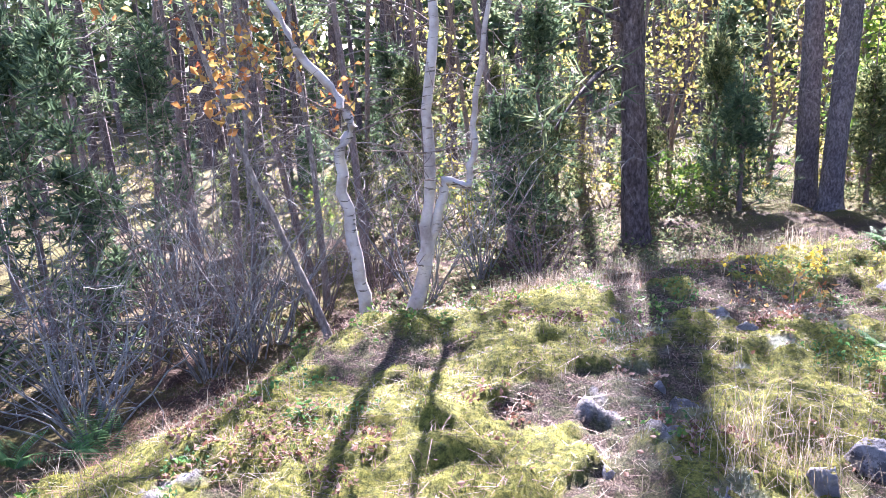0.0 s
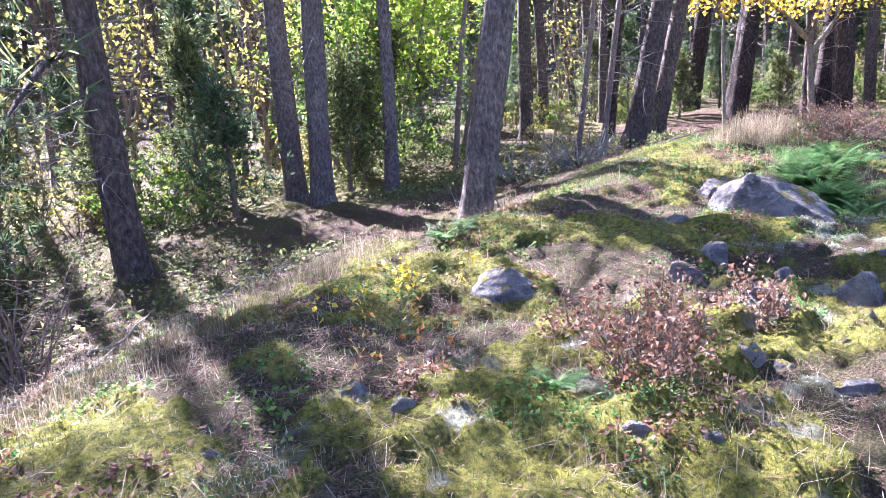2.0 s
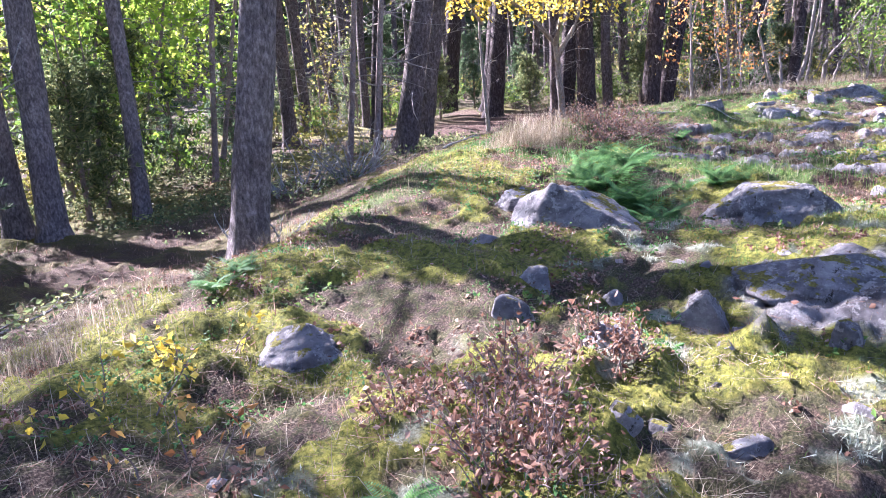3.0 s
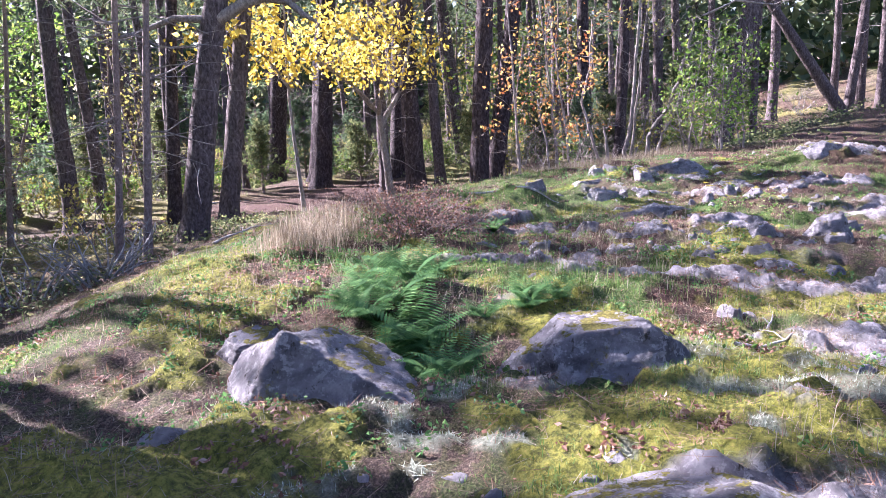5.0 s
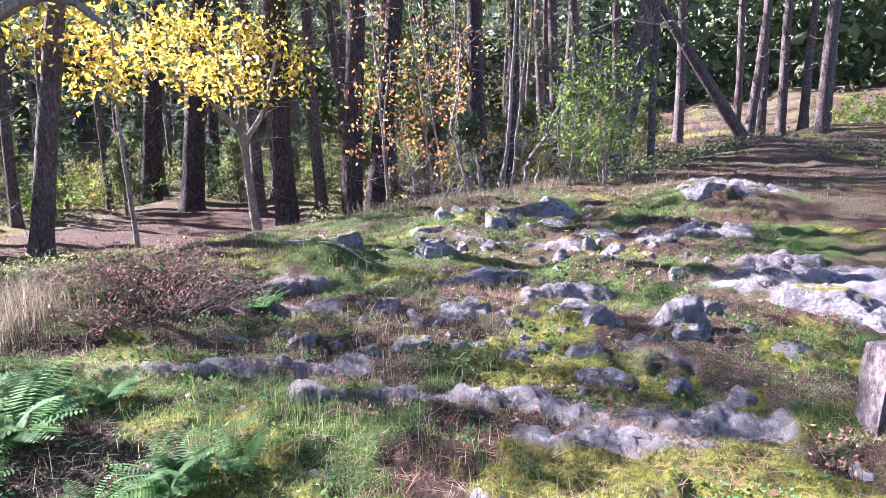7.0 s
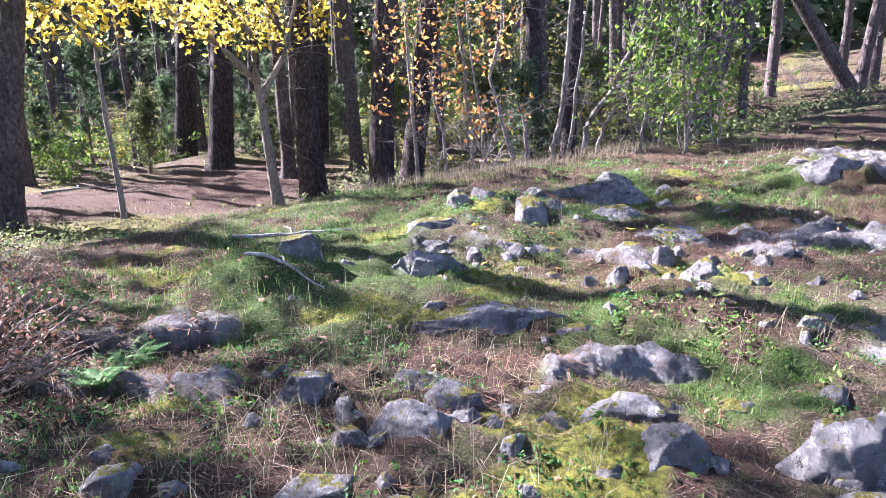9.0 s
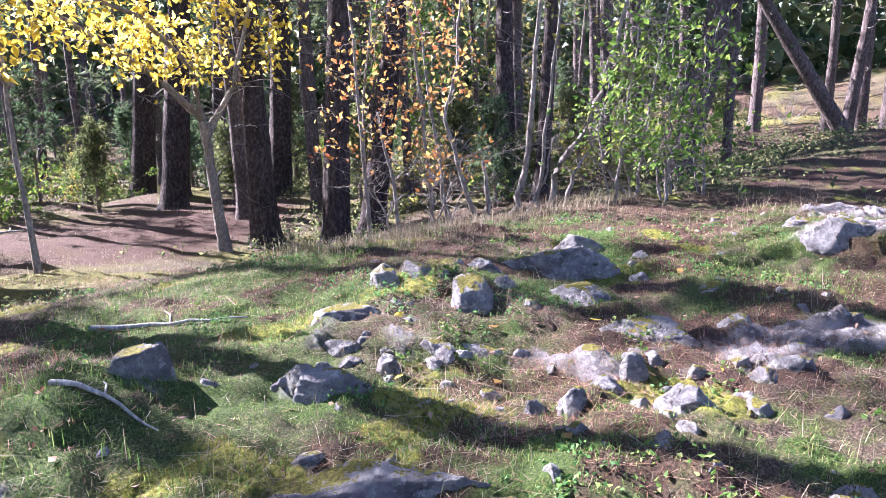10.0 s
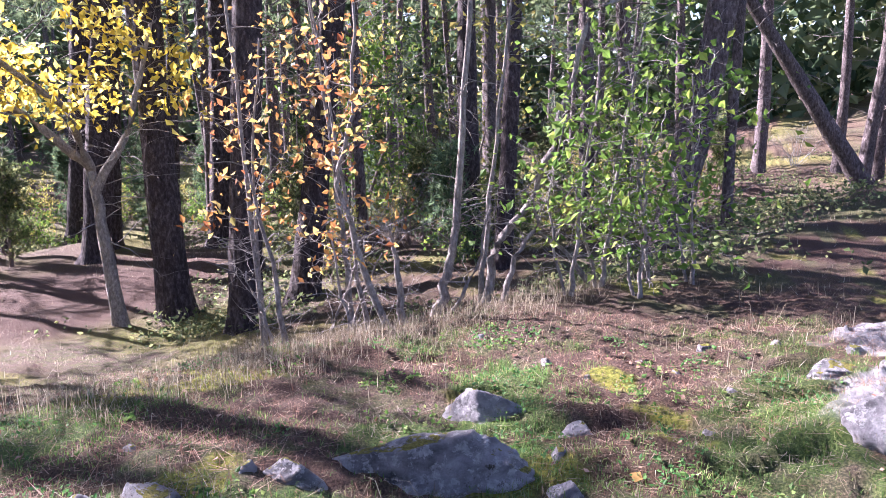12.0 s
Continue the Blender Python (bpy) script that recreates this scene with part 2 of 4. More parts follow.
def ledges(x, y):
    """How far a place lies behind the brow of its ledge, 0 to 1, and where the rock comes through."""
    a, b = strike(x, y)
    v = b * 1.35 + 0.9 * fbm(a, b, 0.55, 3, 37) + 0.25 * fbm(a, b, 2.2, 3, 38)
    saw = v - np.floor(v)
    show = smooth(0.10, 0.20, fbm(a * 0.9 + 31 * np.floor(v), b * 0.4, 1.0, 4, 39))
    return saw, show


def masks(x, y):
    """Shares of bare rock, green turf, needle litter, yellow moss and pale lichen."""
    d = (y - np.interp(x, EDGE_X, EDGE_Y)) * 0.85
    a, b = strike(x, y)
    top = smooth(0.2, -0.9, d)
    stony = smooth(6.5, 9.0, x) * smooth(14.6, 12.8, x) * smooth(6.0, 4.6, y - 0.1 * (x - 9)) * smooth(-4, 0, y)
    saw, show = ledges(x, y)
    worn = fbm(x, y, 5.0, 3, 13)
    rock = stony * show * smooth(0.42, 0.34, saw + 0.22 * worn) * smooth(0.0, 0.05, saw + 0.02) * top
    rock = np.maximum(rock, smooth(0.46, 0.52, fbm(a * 0.8, b * 1.8, 1.0, 5, 3) + 0.3 * worn) * np.clip(1.3 * smooth(4.6, 3.2, y), 0, 1) * smooth(9.5, 7.5, x) * top)
    for cx, cy, rx, ry, seed in ((7.45, 2.05, 0.65, 0.36, 5), (8.45, 2.5, 0.48, 0.16, 6), (11.7, 1.0, 1.0, 0.7, 8), (13.6, 2.1, 0.9, 0.36, 15), (4.95, 2.75, 0.75, 0.55, 16), (15.8, 1.5, 0.6, 0.4, 17), (17.0, 1.2, 0.9, 0.5, 18)):
        rock = np.maximum(rock, oval(x, y, cx, cy, rx, ry, seed))
    grass = smooth(0.0, 0.22, fbm(x, y, 1.1, 4, 11) + 0.25 * smooth(6, 9, x) + 0.15 * smooth(3.0, 6.0, y) + 0.35 * fbm(x, y, 5.0, 3, 12) - 0.27) * top * smooth(3.5, 7.5, x)
    for cx, cy, rx, ry, k in ((12.1, 3.5, 1.2, 0.9, 1.0), (13.4, 5.6, 1.8, 0.9, 0.9), (14.6, 2.6, 0.8, 0.5, 0.8), (8.4, 7.0, 1.6, 0.8, 0.9), (13.2, 6.1, 2.2, 0.9, 0.85), (6.6, 7.0, 1.4, 0.6, 0.8), (11.2, 4.9, 1.6, 0.8, 0.7)):
        grass = np.maximum(grass, k * smooth(1.2, 0.6, np.hypot((x - cx) / rx, (y - cy) / ry) + 0.4 * fbm(x, y, 2.0, 3, 19)))
    path = smooth(1.2, 0.7, np.hypot((x - 20.5) / 5.4, (y - 14.0) / 2.8)) + 0.45 * smooth(1.1, 0.7, np.hypot((x - 21) / 2.6, (y - 1.2) / 1.2)) + smooth(1.3, 0.8, np.abs(y - 0.09 * (x - 20) + 2.6 * np.sin(x * 0.12)) / 1.2) * smooth(30, 34, x)
    litter = np.clip(path + smooth(-0.1, 0.25, fbm(x, y, 0.3, 4, 21)) * smooth(0.2, 1.5, d) * 0.7 + 0.9 * smooth(0.0, 0.15, fbm(x, y, 1.3, 4, 23) + 0.3 * fbm(x, y, 6.0, 3, 24)) * top * smooth(5, 8, x), 0, 1)
    litter = np.maximum(litter, smooth(15, 17.5, x) * top * 0.6)
    # left floor below the brink: dark litter colour stands in for its shadow
    litter = np.maximum(litter, 0.85 * smooth(0.0, 1.0, d) * smooth(3, 0, x))
    moss = smooth(0.0, 0.10, fbm(x, y, 1.5, 4, 51) + 0.14 * smooth(6.5, 3.5, x) - 0.34 * smooth(8, 11, x)) * (1 - 0.75 * smooth(0.2, 1.2, d)) * (1 - 0.6 * np.clip(path, 0, 1))
    moss = np.maximum(moss, 0.5 * smooth(0.05, 0.25, fbm(x, y, 0.5, 4, 53)) * smooth(2.0, 4.0, d) * (1 - np.clip(path, 0, 1)))
    lichen = 0.85 * smooth(0.20, 0.30, fbm(x, y, 4.3, 4, 61) + 0.3 * fbm(x, y, 0.9, 2, 62)) * smooth(0.6, 2.0, x) * smooth(8.0, 5.5, x) * smooth(4.9, 3.9, y) * top
    return rock, grass * (1 - 0.5 * lichen), litter, moss * (1 - lichen), lichen


def ground_z(x, y):
    x, y = np.asarray(x, float), np.asarray(y, float)
    d = (y - np.interp(x, EDGE_X, EDGE_Y)) * 0.85
    rock, grass, litter, moss, lichen = masks(x, y)
    saw, show = ledges(x, y)
    z = ground_base(x, y)
    lump = fbm(x, y, 1.1, 5, 1) * 0.11 + np.abs(fbm(x, y, 3.1, 4, 2)) * (0.09 + 0.09 * smooth(7, 4, x)) + np.abs(fbm(x, y, 6.3, 3, 7)) * 0.06 + fbm(x, y, 11.0, 2, 27) * 0.014 - 0.06
    z = z + lump * (0.6 + 0.4 * smooth(1, 4, np.abs(d)))
    z = z + 0.035 * moss * (1 + fbm(x, y, 5.0, 2, 52)) * smooth(10, 7, x) + 0.02 * lichen
    step = smooth(0.0, 0.10, saw) * (1 - saw) - 0.45
    z = z + 0.085 * step * (0.35 + 0.65 * show) * smooth(5.0, 9.0, x) * smooth(19, 16, x) * smooth(0.0, -1.2, d)
    a, b = strike(x, y)
    crag = np.abs(fbm(a * 0.8, b * 1.7, 3.0, 5, 9))
    z = z + rock * (0.045 - 0.13 * crag + 0.02 * np.sign(fbm(a, b * 1.6, 4.0, 2, 10)))
    far = np.hypot(x - 8, y - 3)
    return z + 0.35 * fbm(x, y, 0.13, 4, 4) * smooth(9, 22, far) + 0.55 * np.abs(fbm(x, y, 0.35, 3, 14)) * smooth(13, 24, far)


def spread(lo, hi, a, b, step, grow):
    """Coordinates that lie close between a and b and ever wider beyond."""
    core = list(np.arange(a, b, step))
    left, s, v = [], step, a
    while v > lo:
        s *= grow
        v -= s
        left.append(v)
    right, s, v = [], step, core[-1]
    while v < hi:
        s *= grow
        v += s
        right.append(v)
    return np.array(left[::-1] + core + right)


def mesh_of(name, verts, faces, mat, smooth_faces=True):
    me = bpy.data.meshes.new(name)
    if isinstance(faces, list):
        me.from_pydata([tuple(v) for v in verts], [], faces)
    else:
        n, k = faces.shape
        me.vertices.add(len(verts))
        me.vertices.foreach_set("co", np.asarray(verts, np.float32).ravel())
        me.loops.add(n * k)
        me.loops.foreach_set("vertex_index", faces.astype(np.int32).ravel())
        me.polygons.add(n)
        me.polygons.foreach_set("loop_start", np.arange(0, n * k, k, dtype=np.int32))
        me.update(calc_edges=True)
    me.materials.append(mat)
    me.polygons.foreach_set("use_smooth", [smooth_faces] * len(me.polygons))
    return me


def part(name, verts, faces, mat, parent=None, label="", smooth_faces=True, kind=""):
    ob = new(name, mesh_of(name, verts, faces, mat, smooth_faces))
    if parent:
        ob.parent = parent
    return tagged(ob, label, kind=kind)


xs, ys = spread(-400, 420, -2.6, 17.4, 0.033, 1.10), spread(-400, 420, 1.0, 8.0, 0.033, 1.10)
gx, gy = np.meshgrid(xs, ys)
gz = ground_z(gx, gy)
nx, ny = len(xs), len(ys)
idx = np.arange(nx * ny).reshape(ny, nx)
quads = np.stack([idx[:-1, :-1], idx[:-1, 1:], idx[1:, 1:], idx[1:, :-1]], -1).reshape(-1, 4)
ground = tagged(new("ground", mesh_of("ground", np.stack([gx, gy, gz], -1).reshape(-1, 3), quads, GROUND)),
                "uneven mossy forest ground with bare rock, grass and needle litter", "ground", kind="structure")
FIELDS = [np.clip(f, 0, 1) for f in masks(gx, gy)]
for key, values in zip(("rock", "grass", "litter", "moss", "lichen"), FIELDS):
    ground.data.attributes.new(key, "FLOAT", "POINT").data.foreach_set("value", values.ravel().astype(np.float32))


def sample(field, x, y):
    """A value of the ground's mesh between its corners."""
    i, j = np.clip(np.searchsorted(xs, x) - 1, 0, nx - 2), np.clip(np.searchsorted(ys, y) - 1, 0, ny - 2)
    u, v = (x - xs[i]) / (xs[i + 1] - xs[i]), (y - ys[j]) / (ys[j + 1] - ys[j])
    return (field[j, i] * (1 - u) + field[j, i + 1] * u) * (1 - v) + (field[j + 1, i] * (1 - u) + field[j + 1, i + 1] * u) * v


def gz1(x, y):
    return float(sample(gz, x, y))


# ---- shapes ----
def tube(V, F, pts, radii, seg=8, rough=0.0, rng=random):
    """A tapering limb along pts, added to the lists V and F."""
    n0 = len(V)
    pts = [Vector(p) for p in pts]
    for i, p in enumerate(pts):
        d = (pts[min(i + 1, len(pts) - 1)] - pts[max(i - 1, 0)]).normalized()
        a = d.orthogonal().normalized() if abs(d.z) < 0.9 else Vector((1, 0, 0)).cross(d).normalized()
        b = d.cross(a)
        for k in range(seg):
            w = 2 * math.pi * k / seg
            r = radii[i] * (1 + rough * (rng.random() - 0.5))
            V.append(p + a * (r * math.cos(w)) + b * (r * math.sin(w)))
    for i in range(len(pts) - 1):
        for k in range(seg):
            a, b = n0 + i * seg + k, n0 + i * seg + (k + 1) % seg
            F.append((a, b, b + seg, a + seg))
    V.append(pts[-1] + (pts[-1] - pts[-2]) * 0.05)
    for k in range(seg):
        F.append((n0 + (len(pts) - 1) * seg + k, n0 + (len(pts) - 1) * seg + (k + 1) % seg, len(V) - 1))


def bent(rng, start, way, length, steps, wander, droop=0.0):
    """A wandering line of points for a branch."""
    p, d, out = Vector(start), Vector(way).normalized(), [Vector(start)]
    for _ in range(steps):
        d = (d + Vector((rng.gauss(0, wander), rng.gauss(0, wander), rng.gauss(0, wander) - droop))).normalized()
        p = p + d * (length / steps)
        out.append(p.copy())
    return out


def leaves(centres, size, spread_by, count, seed, long=1.6, fold=0.25, flat=0.0):
    """Folded four-cornered leaves strewn round the centres: verts and faces."""
    g = np.random.default_rng(seed)
    c = np.repeat(np.asarray(centres, float), count, 0)
    c = c + g.normal(0, 1, c.shape) * spread_by
    n = len(c)
    u = g.normal(0, 1, (n, 3))
    u[:, 2] *= 1 - flat
    u /= np.linalg.norm(u, axis=1)[:, None]
    w = np.cross(u, g.normal(0, 1, (n, 3)) + np.array([0, 0, 2.5 * flat]))
    w /= np.linalg.norm(w, axis=1)[:, None] + 1e-6
    v = np.cross(u, w)
    s = size * g.uniform(0.6, 1.3, (n, 1))
    verts = np.stack([c, c + u * s * long * 0.45 + w * s * 0.5 + v * s * fold, c + u * s * long, c + u * s * long * 0.45 - w * s * 0.5 + v * s * fold], 1).reshape(-1, 3)
    k = np.arange(n)[:, None] * 4
    return verts, np.concatenate([k + np.array([[0, 1, 2]]), k + np.array([[0, 2, 3]])], 0)


def sprays(points, ways, length, width, count, seed, opening=0.7):
    """Narrow needles fanned about each point: verts and faces."""
    g = np.random.default_rng(seed)
    p, d = np.repeat(np.asarray(points, float), count, 0), np.repeat(np.asarray(ways, float), count, 0)
    n = len(p)
    d = d + g.normal(0, opening, (n, 3))
    d /= np.linalg.norm(d, axis=1)[:, None]
    side = np.cross(d, g.normal(0, 1, (n, 3)))
    side /= np.linalg.norm(side, axis=1)[:, None] + 1e-6
    ln = length * g.uniform(0.6, 1.2, (n, 1))
    verts = np.stack([p - side * width * 0.5, p + side * width * 0.5, p + d * ln], 1).reshape(-1, 3)
    return verts, np.arange(n * 3).reshape(-1, 3)


def at_base(name, x, y, label, category, group="", sink=0.04):
    ob = new(name)
    ob.location = (x, y, gz1(x, y) - sink)
    ob.empty_display_size = 0.2
    return tagged(ob, label, category, group)


# ---- trees ----
def pine(x, y, lean_x, lean_y, r, height, crown_from, seed, label, group="tall pines", mat=PINE_BARK, dense=1.0, dead=8, name="pine_tree", sides=14):
    """A tall pine: plated trunk, dead lower twigs, limbs and a crown of needle sprays."""
    rng = random.Random(seed)
    tree = at_base(name, x, y, label, "tree", group, 0.12)
    V, F, line = [], [], []
    steps = 26
    for i in range(steps + 1):
        h = height * (i / steps) ** 1.25
        ease = h if h < 7 else 7 + (h - 7) * 0.4
        line.append(Vector((lean_x * ease + 0.05 * math.sin(h * 0.7 + seed) * min(h, 4) / 4, lean_y * ease + 0.05 * math.cos(h * 0.6 + seed) * min(h, 4) / 4, h)))
    flare = [r * (1 - 0.75 * p.z / height) * (1 + 0.45 * math.exp(-p.z / 0.22)) for p in line]
    tube(V, F, line, flare, sides, 0.16, rng)
    part("trunk", V, F, mat, tree)

    def on(h):
        i = next((k for k in range(steps) if line[k + 1].z > h), steps - 1)
        u = (h - line[i].z) / (line[i + 1].z - line[i].z)
        return line[i].lerp(line[i + 1], min(u, 1)), flare[i]

    V, F = [], []
    for _ in range(dead):
        h = rng.uniform(1.2, crown_from + 1.0)
        p, rr = on(h)
        w = rng.uniform(0, 6.28)
        ln = rng.uniform(0.4, 1.5)
        pts = bent(rng, p, (math.cos(w), math.sin(w), rng.uniform(-0.2, 0.3)), ln, 6, 0.16)
        tube(V, F, pts, [0.011 * (1.2 - k / 6) + 0.002 for k in range(7)], 4)
        for _ in range(2):
            q = rng.choice(pts[2:])
            tube(V, F, bent(rng, q, (rng.gauss(0, 1), rng.gauss(0, 1), rng.gauss(0, 0.6)), ln * 0.4, 3, 0.2), [0.005, 0.004, 0.003, 0.001], 3)
    if F:
        part("dead_wood", V, F, GREY_BARK, tree, kind="stuff")
    V, F, tips, ways = [], [], [], []
    for k in range(int(24 * dense)):
        h = crown_from + (height - crown_from) * ((k + rng.random()) / (24 * dense))
        p, rr = on(h)
        w = rng.uniform(0, 6.28)
        ln = (0.9 + 2.2 * (1 - (h - crown_from) / (height - crown_from))) * rng.uniform(0.6, 1.2)
        pts = bent(rng, p, (math.cos(w), math.sin(w), rng.uniform(0.0, 0.5)), ln, 6, 0.18)
        tube(V, F, pts, [rr * 0.28 * (1.1 - i / 6) + 0.004 for i in range(7)], 4)
        for q in pts[2:]:
            for _ in range(4):
                o = Vector((rng.gauss(0, 0.22), rng.gauss(0, 0.22), rng.gauss(0.05, 0.14)))
                tips.append(q + o)
                ways.append(o.normalized())
    part("limb_mass", V, F, PINE_BARK, tree, kind="stuff")
    if tips:
        part("crown", *sprays(tips, ways, 0.32, 0.032, 7, seed), NEEDLES, tree, smooth_faces=False)
    return tree


def leafy(name, x, y, stems, leaf_mat, leaf_size, per_tip, seed, label, category="tree", group="", bark_mat=GREY_BARK, twigs=10, reach=0.9, leaf_from=0.9, spread_by=0.10, twig_mat=None):
    """A small broad-leaved tree; stems are lines of (x, y, z) with a first radius."""
    rng = random.Random(seed)
    tree = at_base(name, x, y, label, category, group)
    tips, TV, TF = [], [], []
    for pts, r in stems:
        V, F = [], []
        fine = [Vector(pts[0])]
        for a, b in zip(pts[:-1], pts[1:]):
            for k in range(1, 5):
                fine.append(Vector(a).lerp(Vector(b), k / 4) + Vector((rng.gauss(0, 0.012), rng.gauss(0, 0.012), 0)))
        n = len(fine)
        tube(V, F, fine, [r * (1 - 0.7 * i / n) * (1 + 0.3 * math.exp(-i)) for i in range(n)], 10, 0.14, rng)
        part("stem", V, F, bark_mat, tree)
        for _ in range(twigs):
            i = rng.randrange(n // 4, n)
            w = rng.uniform(0, 6.28)
            ln = reach * rng.uniform(0.4, 1.2)
            line = bent(rng, fine[i], (math.cos(w), math.sin(w), rng.uniform(-0.1, 0.8)), ln, 6, 0.2)
            tube(TV, TF, line, [max(r * 0.09, 0.004) * (1.1 - k / 6) + 0.001 for k in range(7)], 5)
            for _ in range(3):
                q = rng.choice(line[2:])
                sub = bent(rng, q, (rng.gauss(0, 1), rng.gauss(0, 1), rng.gauss(0.1, 0.6)), ln * 0.45, 4, 0.2)
                tube(TV, TF, sub, [0.0035, 0.003, 0.002, 0.0015, 0.001], 4)
                tips += [s for s in sub[1:] if s.z > leaf_from]
    part("twig_mass", TV, TF, twig_mat or bark_mat, tree, kind="stuff")
    if leaf_mat and tips:
        part("crown", *leaves(tips, leaf_size, spread_by, per_tip, seed), leaf_mat, tree, smooth_faces=False)
    return tree


def juniper(name, x, y, height, width, seed, label, mat=JUNIPER, count=150, group="evergreen undergrowth"):
    rng = random.Random(seed)
    tree = at_base(name, x, y, label, "bush", group)
    V, F, tips, ways = [], [], [], []
    for k in range(count // 5):
        h = height * rng.random() ** 0.8
        w = rng.uniform(0, 6.28)
        ln = width * (1.15 - h / height) * rng.uniform(0.5, 1.2)
        line = bent(rng, (0, 0, h * 0.8), (math.cos(w), math.sin(w), 0.7), ln, 5, 0.18)
        tube(V, F, line, [0.012, 0.010, 0.008, 0.006, 0.004, 0.002], 4)
        for q in line[1:]:
            for _ in range(3):
                o = Vector((rng.gauss(0, 0.10), rng.gauss(0, 0.10), rng.gauss(0.02, 0.10)))
                tips.append(q + o)
                ways.append((o + Vector((0, 0, 0.1))).normalized())
    tube(V, F, [(0, 0, 0), (0.02, 0.01, height * 0.5), (0, 0, height)], [0.05, 0.03, 0.005], 7)
    part("stem", V, F, TWIG, tree)
    part("crown", *sprays(tips, ways, 0.15, 0.026, 11, seed, 0.8), mat, tree, smooth_faces=False)
    return tree


def twig_bush(name, x, y, height, count, seed, label, mat=TWIG, width=0.5, group="bare bushes", leaf_mat=None, leaf_size=0.03, per_tip=2, thick=0.010, apart=False):
    rng = random.Random(seed)
    tree = at_base(name, x, y, label, "bush", group)
    V, F, tips = [], [], []
    for _ in range(count):
        w = rng.uniform(0, 6.28)
        o = Vector((math.cos(w), math.sin(w), 0)) * rng.uniform(0, width * 0.35)
        ln = height * rng.uniform(0.5, 1.1)
        line = bent(rng, o, (math.cos(w) * width, math.sin(w) * width, 1.0), ln, 7, 0.16)
        tube(V, F, line, [thick * (1.1 - k / 7) + 0.0015 for k in range(8)], 5)
        for _ in range(4):
            q = rng.choice(line[2:])
            sub = bent(rng, q, (rng.gauss(0, 1), rng.gauss(0, 1), rng.gauss(0.3, 0.5)), ln * 0.35, 4, 0.25)
            tube(V, F, sub, [thick * 0.5, thick * 0.4, thick * 0.3, thick * 0.2, 0.001], 4)
            tips += sub[1:]
        if apart:
            part("stem", V, F, mat, tree)
            V, F = [], []
    if F:
        part("branch_mass", V, F, mat, tree, kind="stuff")
    if leaf_mat:
        part("foliage", *leaves(tips, leaf_size, 0.03, per_tip, seed), leaf_mat, tree, smooth_faces=False)
    return tree


PLATED = "tall pine with plated grey-brown bark among the undergrowth"
# pines one passes: x, y, lean along x and y, trunk radius, height
for k, (x, y, lx, ly, r, h) in enumerate([
        (5.97, 13.2, -0.026, 0.0, 0.19, 17), (6.0, 12.4, 0.039, 0.0, 0.19, 16), (-3.48, 12.0, 0.029, 0.0, 0.17, 14),
        (7.33, 12.33, 0.024, -0.026, 0.12, 14), (24.16, 15.88, 0.078, -0.083, 0.33, 18), (15.58, 14.4, 0.035, -0.092, 0.15, 15)]):
    # crowns at x < 8 are thickened above the view to shade the ground
    pine(x, y, lx, ly, r, h, 6.0 if x < 8 else 7.5, 100 + k, PLATED, dead=12, dense=1.2 if x < 8 else 0.6, mat=SCALY_BARK if x < 8 else SHADED_BARK)
pine(2.37, 10.20, -0.03, 0.0, 0.18, 13, 2.4, 107, "pine with low dead limbs and thin needle tufts", dead=16, dense=1.0)
pine(4.96, 7.45, 0.10, -0.11, 0.165, 14, 6.5, 120, "leaning pine with scaly grey bark on the mossy brink", dead=3, dense=1.4, mat=SCALY_BARK)
for k, (x, y, lx, ly, r, h) in enumerate([(12.5, 11.3, 0.07, -0.20, 0.235, 13), (15.25, 12.7, 0.069, -0.15, 0.20, 14)]):
    pine(x, y, lx, ly, r, h, 8.5, 130 + k, "leaning pine with cracked bark beside the brown path", dead=16, dense=0.6)
for k, (x, y, lx, ly, r, h) in enumerate([
        (27.4, 19.9, 0.04, -0.11, 0.38, 19), (25.3, 16.7, 0.04, -0.11, 0.30, 18), (30.81, 19.5, 0.024, -0.063, 0.24, 18), (21.1, 11.0, -0.009, 0.024, 0.28, 16),
        (20.15, 8.95, 0.02, -0.052, 0.245, 16), (22.2, 9.25, 0.05, -0.12, 0.25, 17), (26.13, 13.95, 0.021, -0.054, 0.31, 18), (22.96, 6.0, 0.017, -0.045, 0.15, 14), (25.08, 7.29, 0.0, 0.0, 0.22, 16)]):
    pine(x, y, lx, ly, r, h, 6.0, 140 + k, "stout pine with deeply furrowed bark, coloured dark for shade, by the path", dead=9, mat=SHADED_BARK)
pine(22.6, 3.5, 0.07, -0.18, 0.25, 14, 5.5, 160, "thick slanting pine trunk lit along one side", dead=12)
pine(31.61, -0.39, -0.25, 0.64, 0.22, 9, 6.0, 161, "fallen slanting tree leaning among upright pines", dead=8, dense=0.5)
for k, (x, y, lx, ly, r) in enumerate([(26.5, 2.66, 0.0, 0.009, 0.11), (32.93, -0.41, 0.03, -0.077, 0.17), (38.75, -0.51, 0.0, 0.0, 0.17), (34.55, -1.0, 0.0, 0.0, 0.16),
                                       (33.44, -1.5, 0.0, -0.01, 0.17), (33.36, -2.2, 0.01, -0.03, 0.16), (31.23, -2.4, 0.0, -0.02, 0.21), (29.9, 26.94, 0.026, -0.069, 0.17), (37, -3.6, 0.0, 0.0, 0.16)]):
    pine(x, y, lx, ly, r, 15, 5.5, 170 + k, "slender pine with a sunlit bark edge", "slender pines", dead=10)
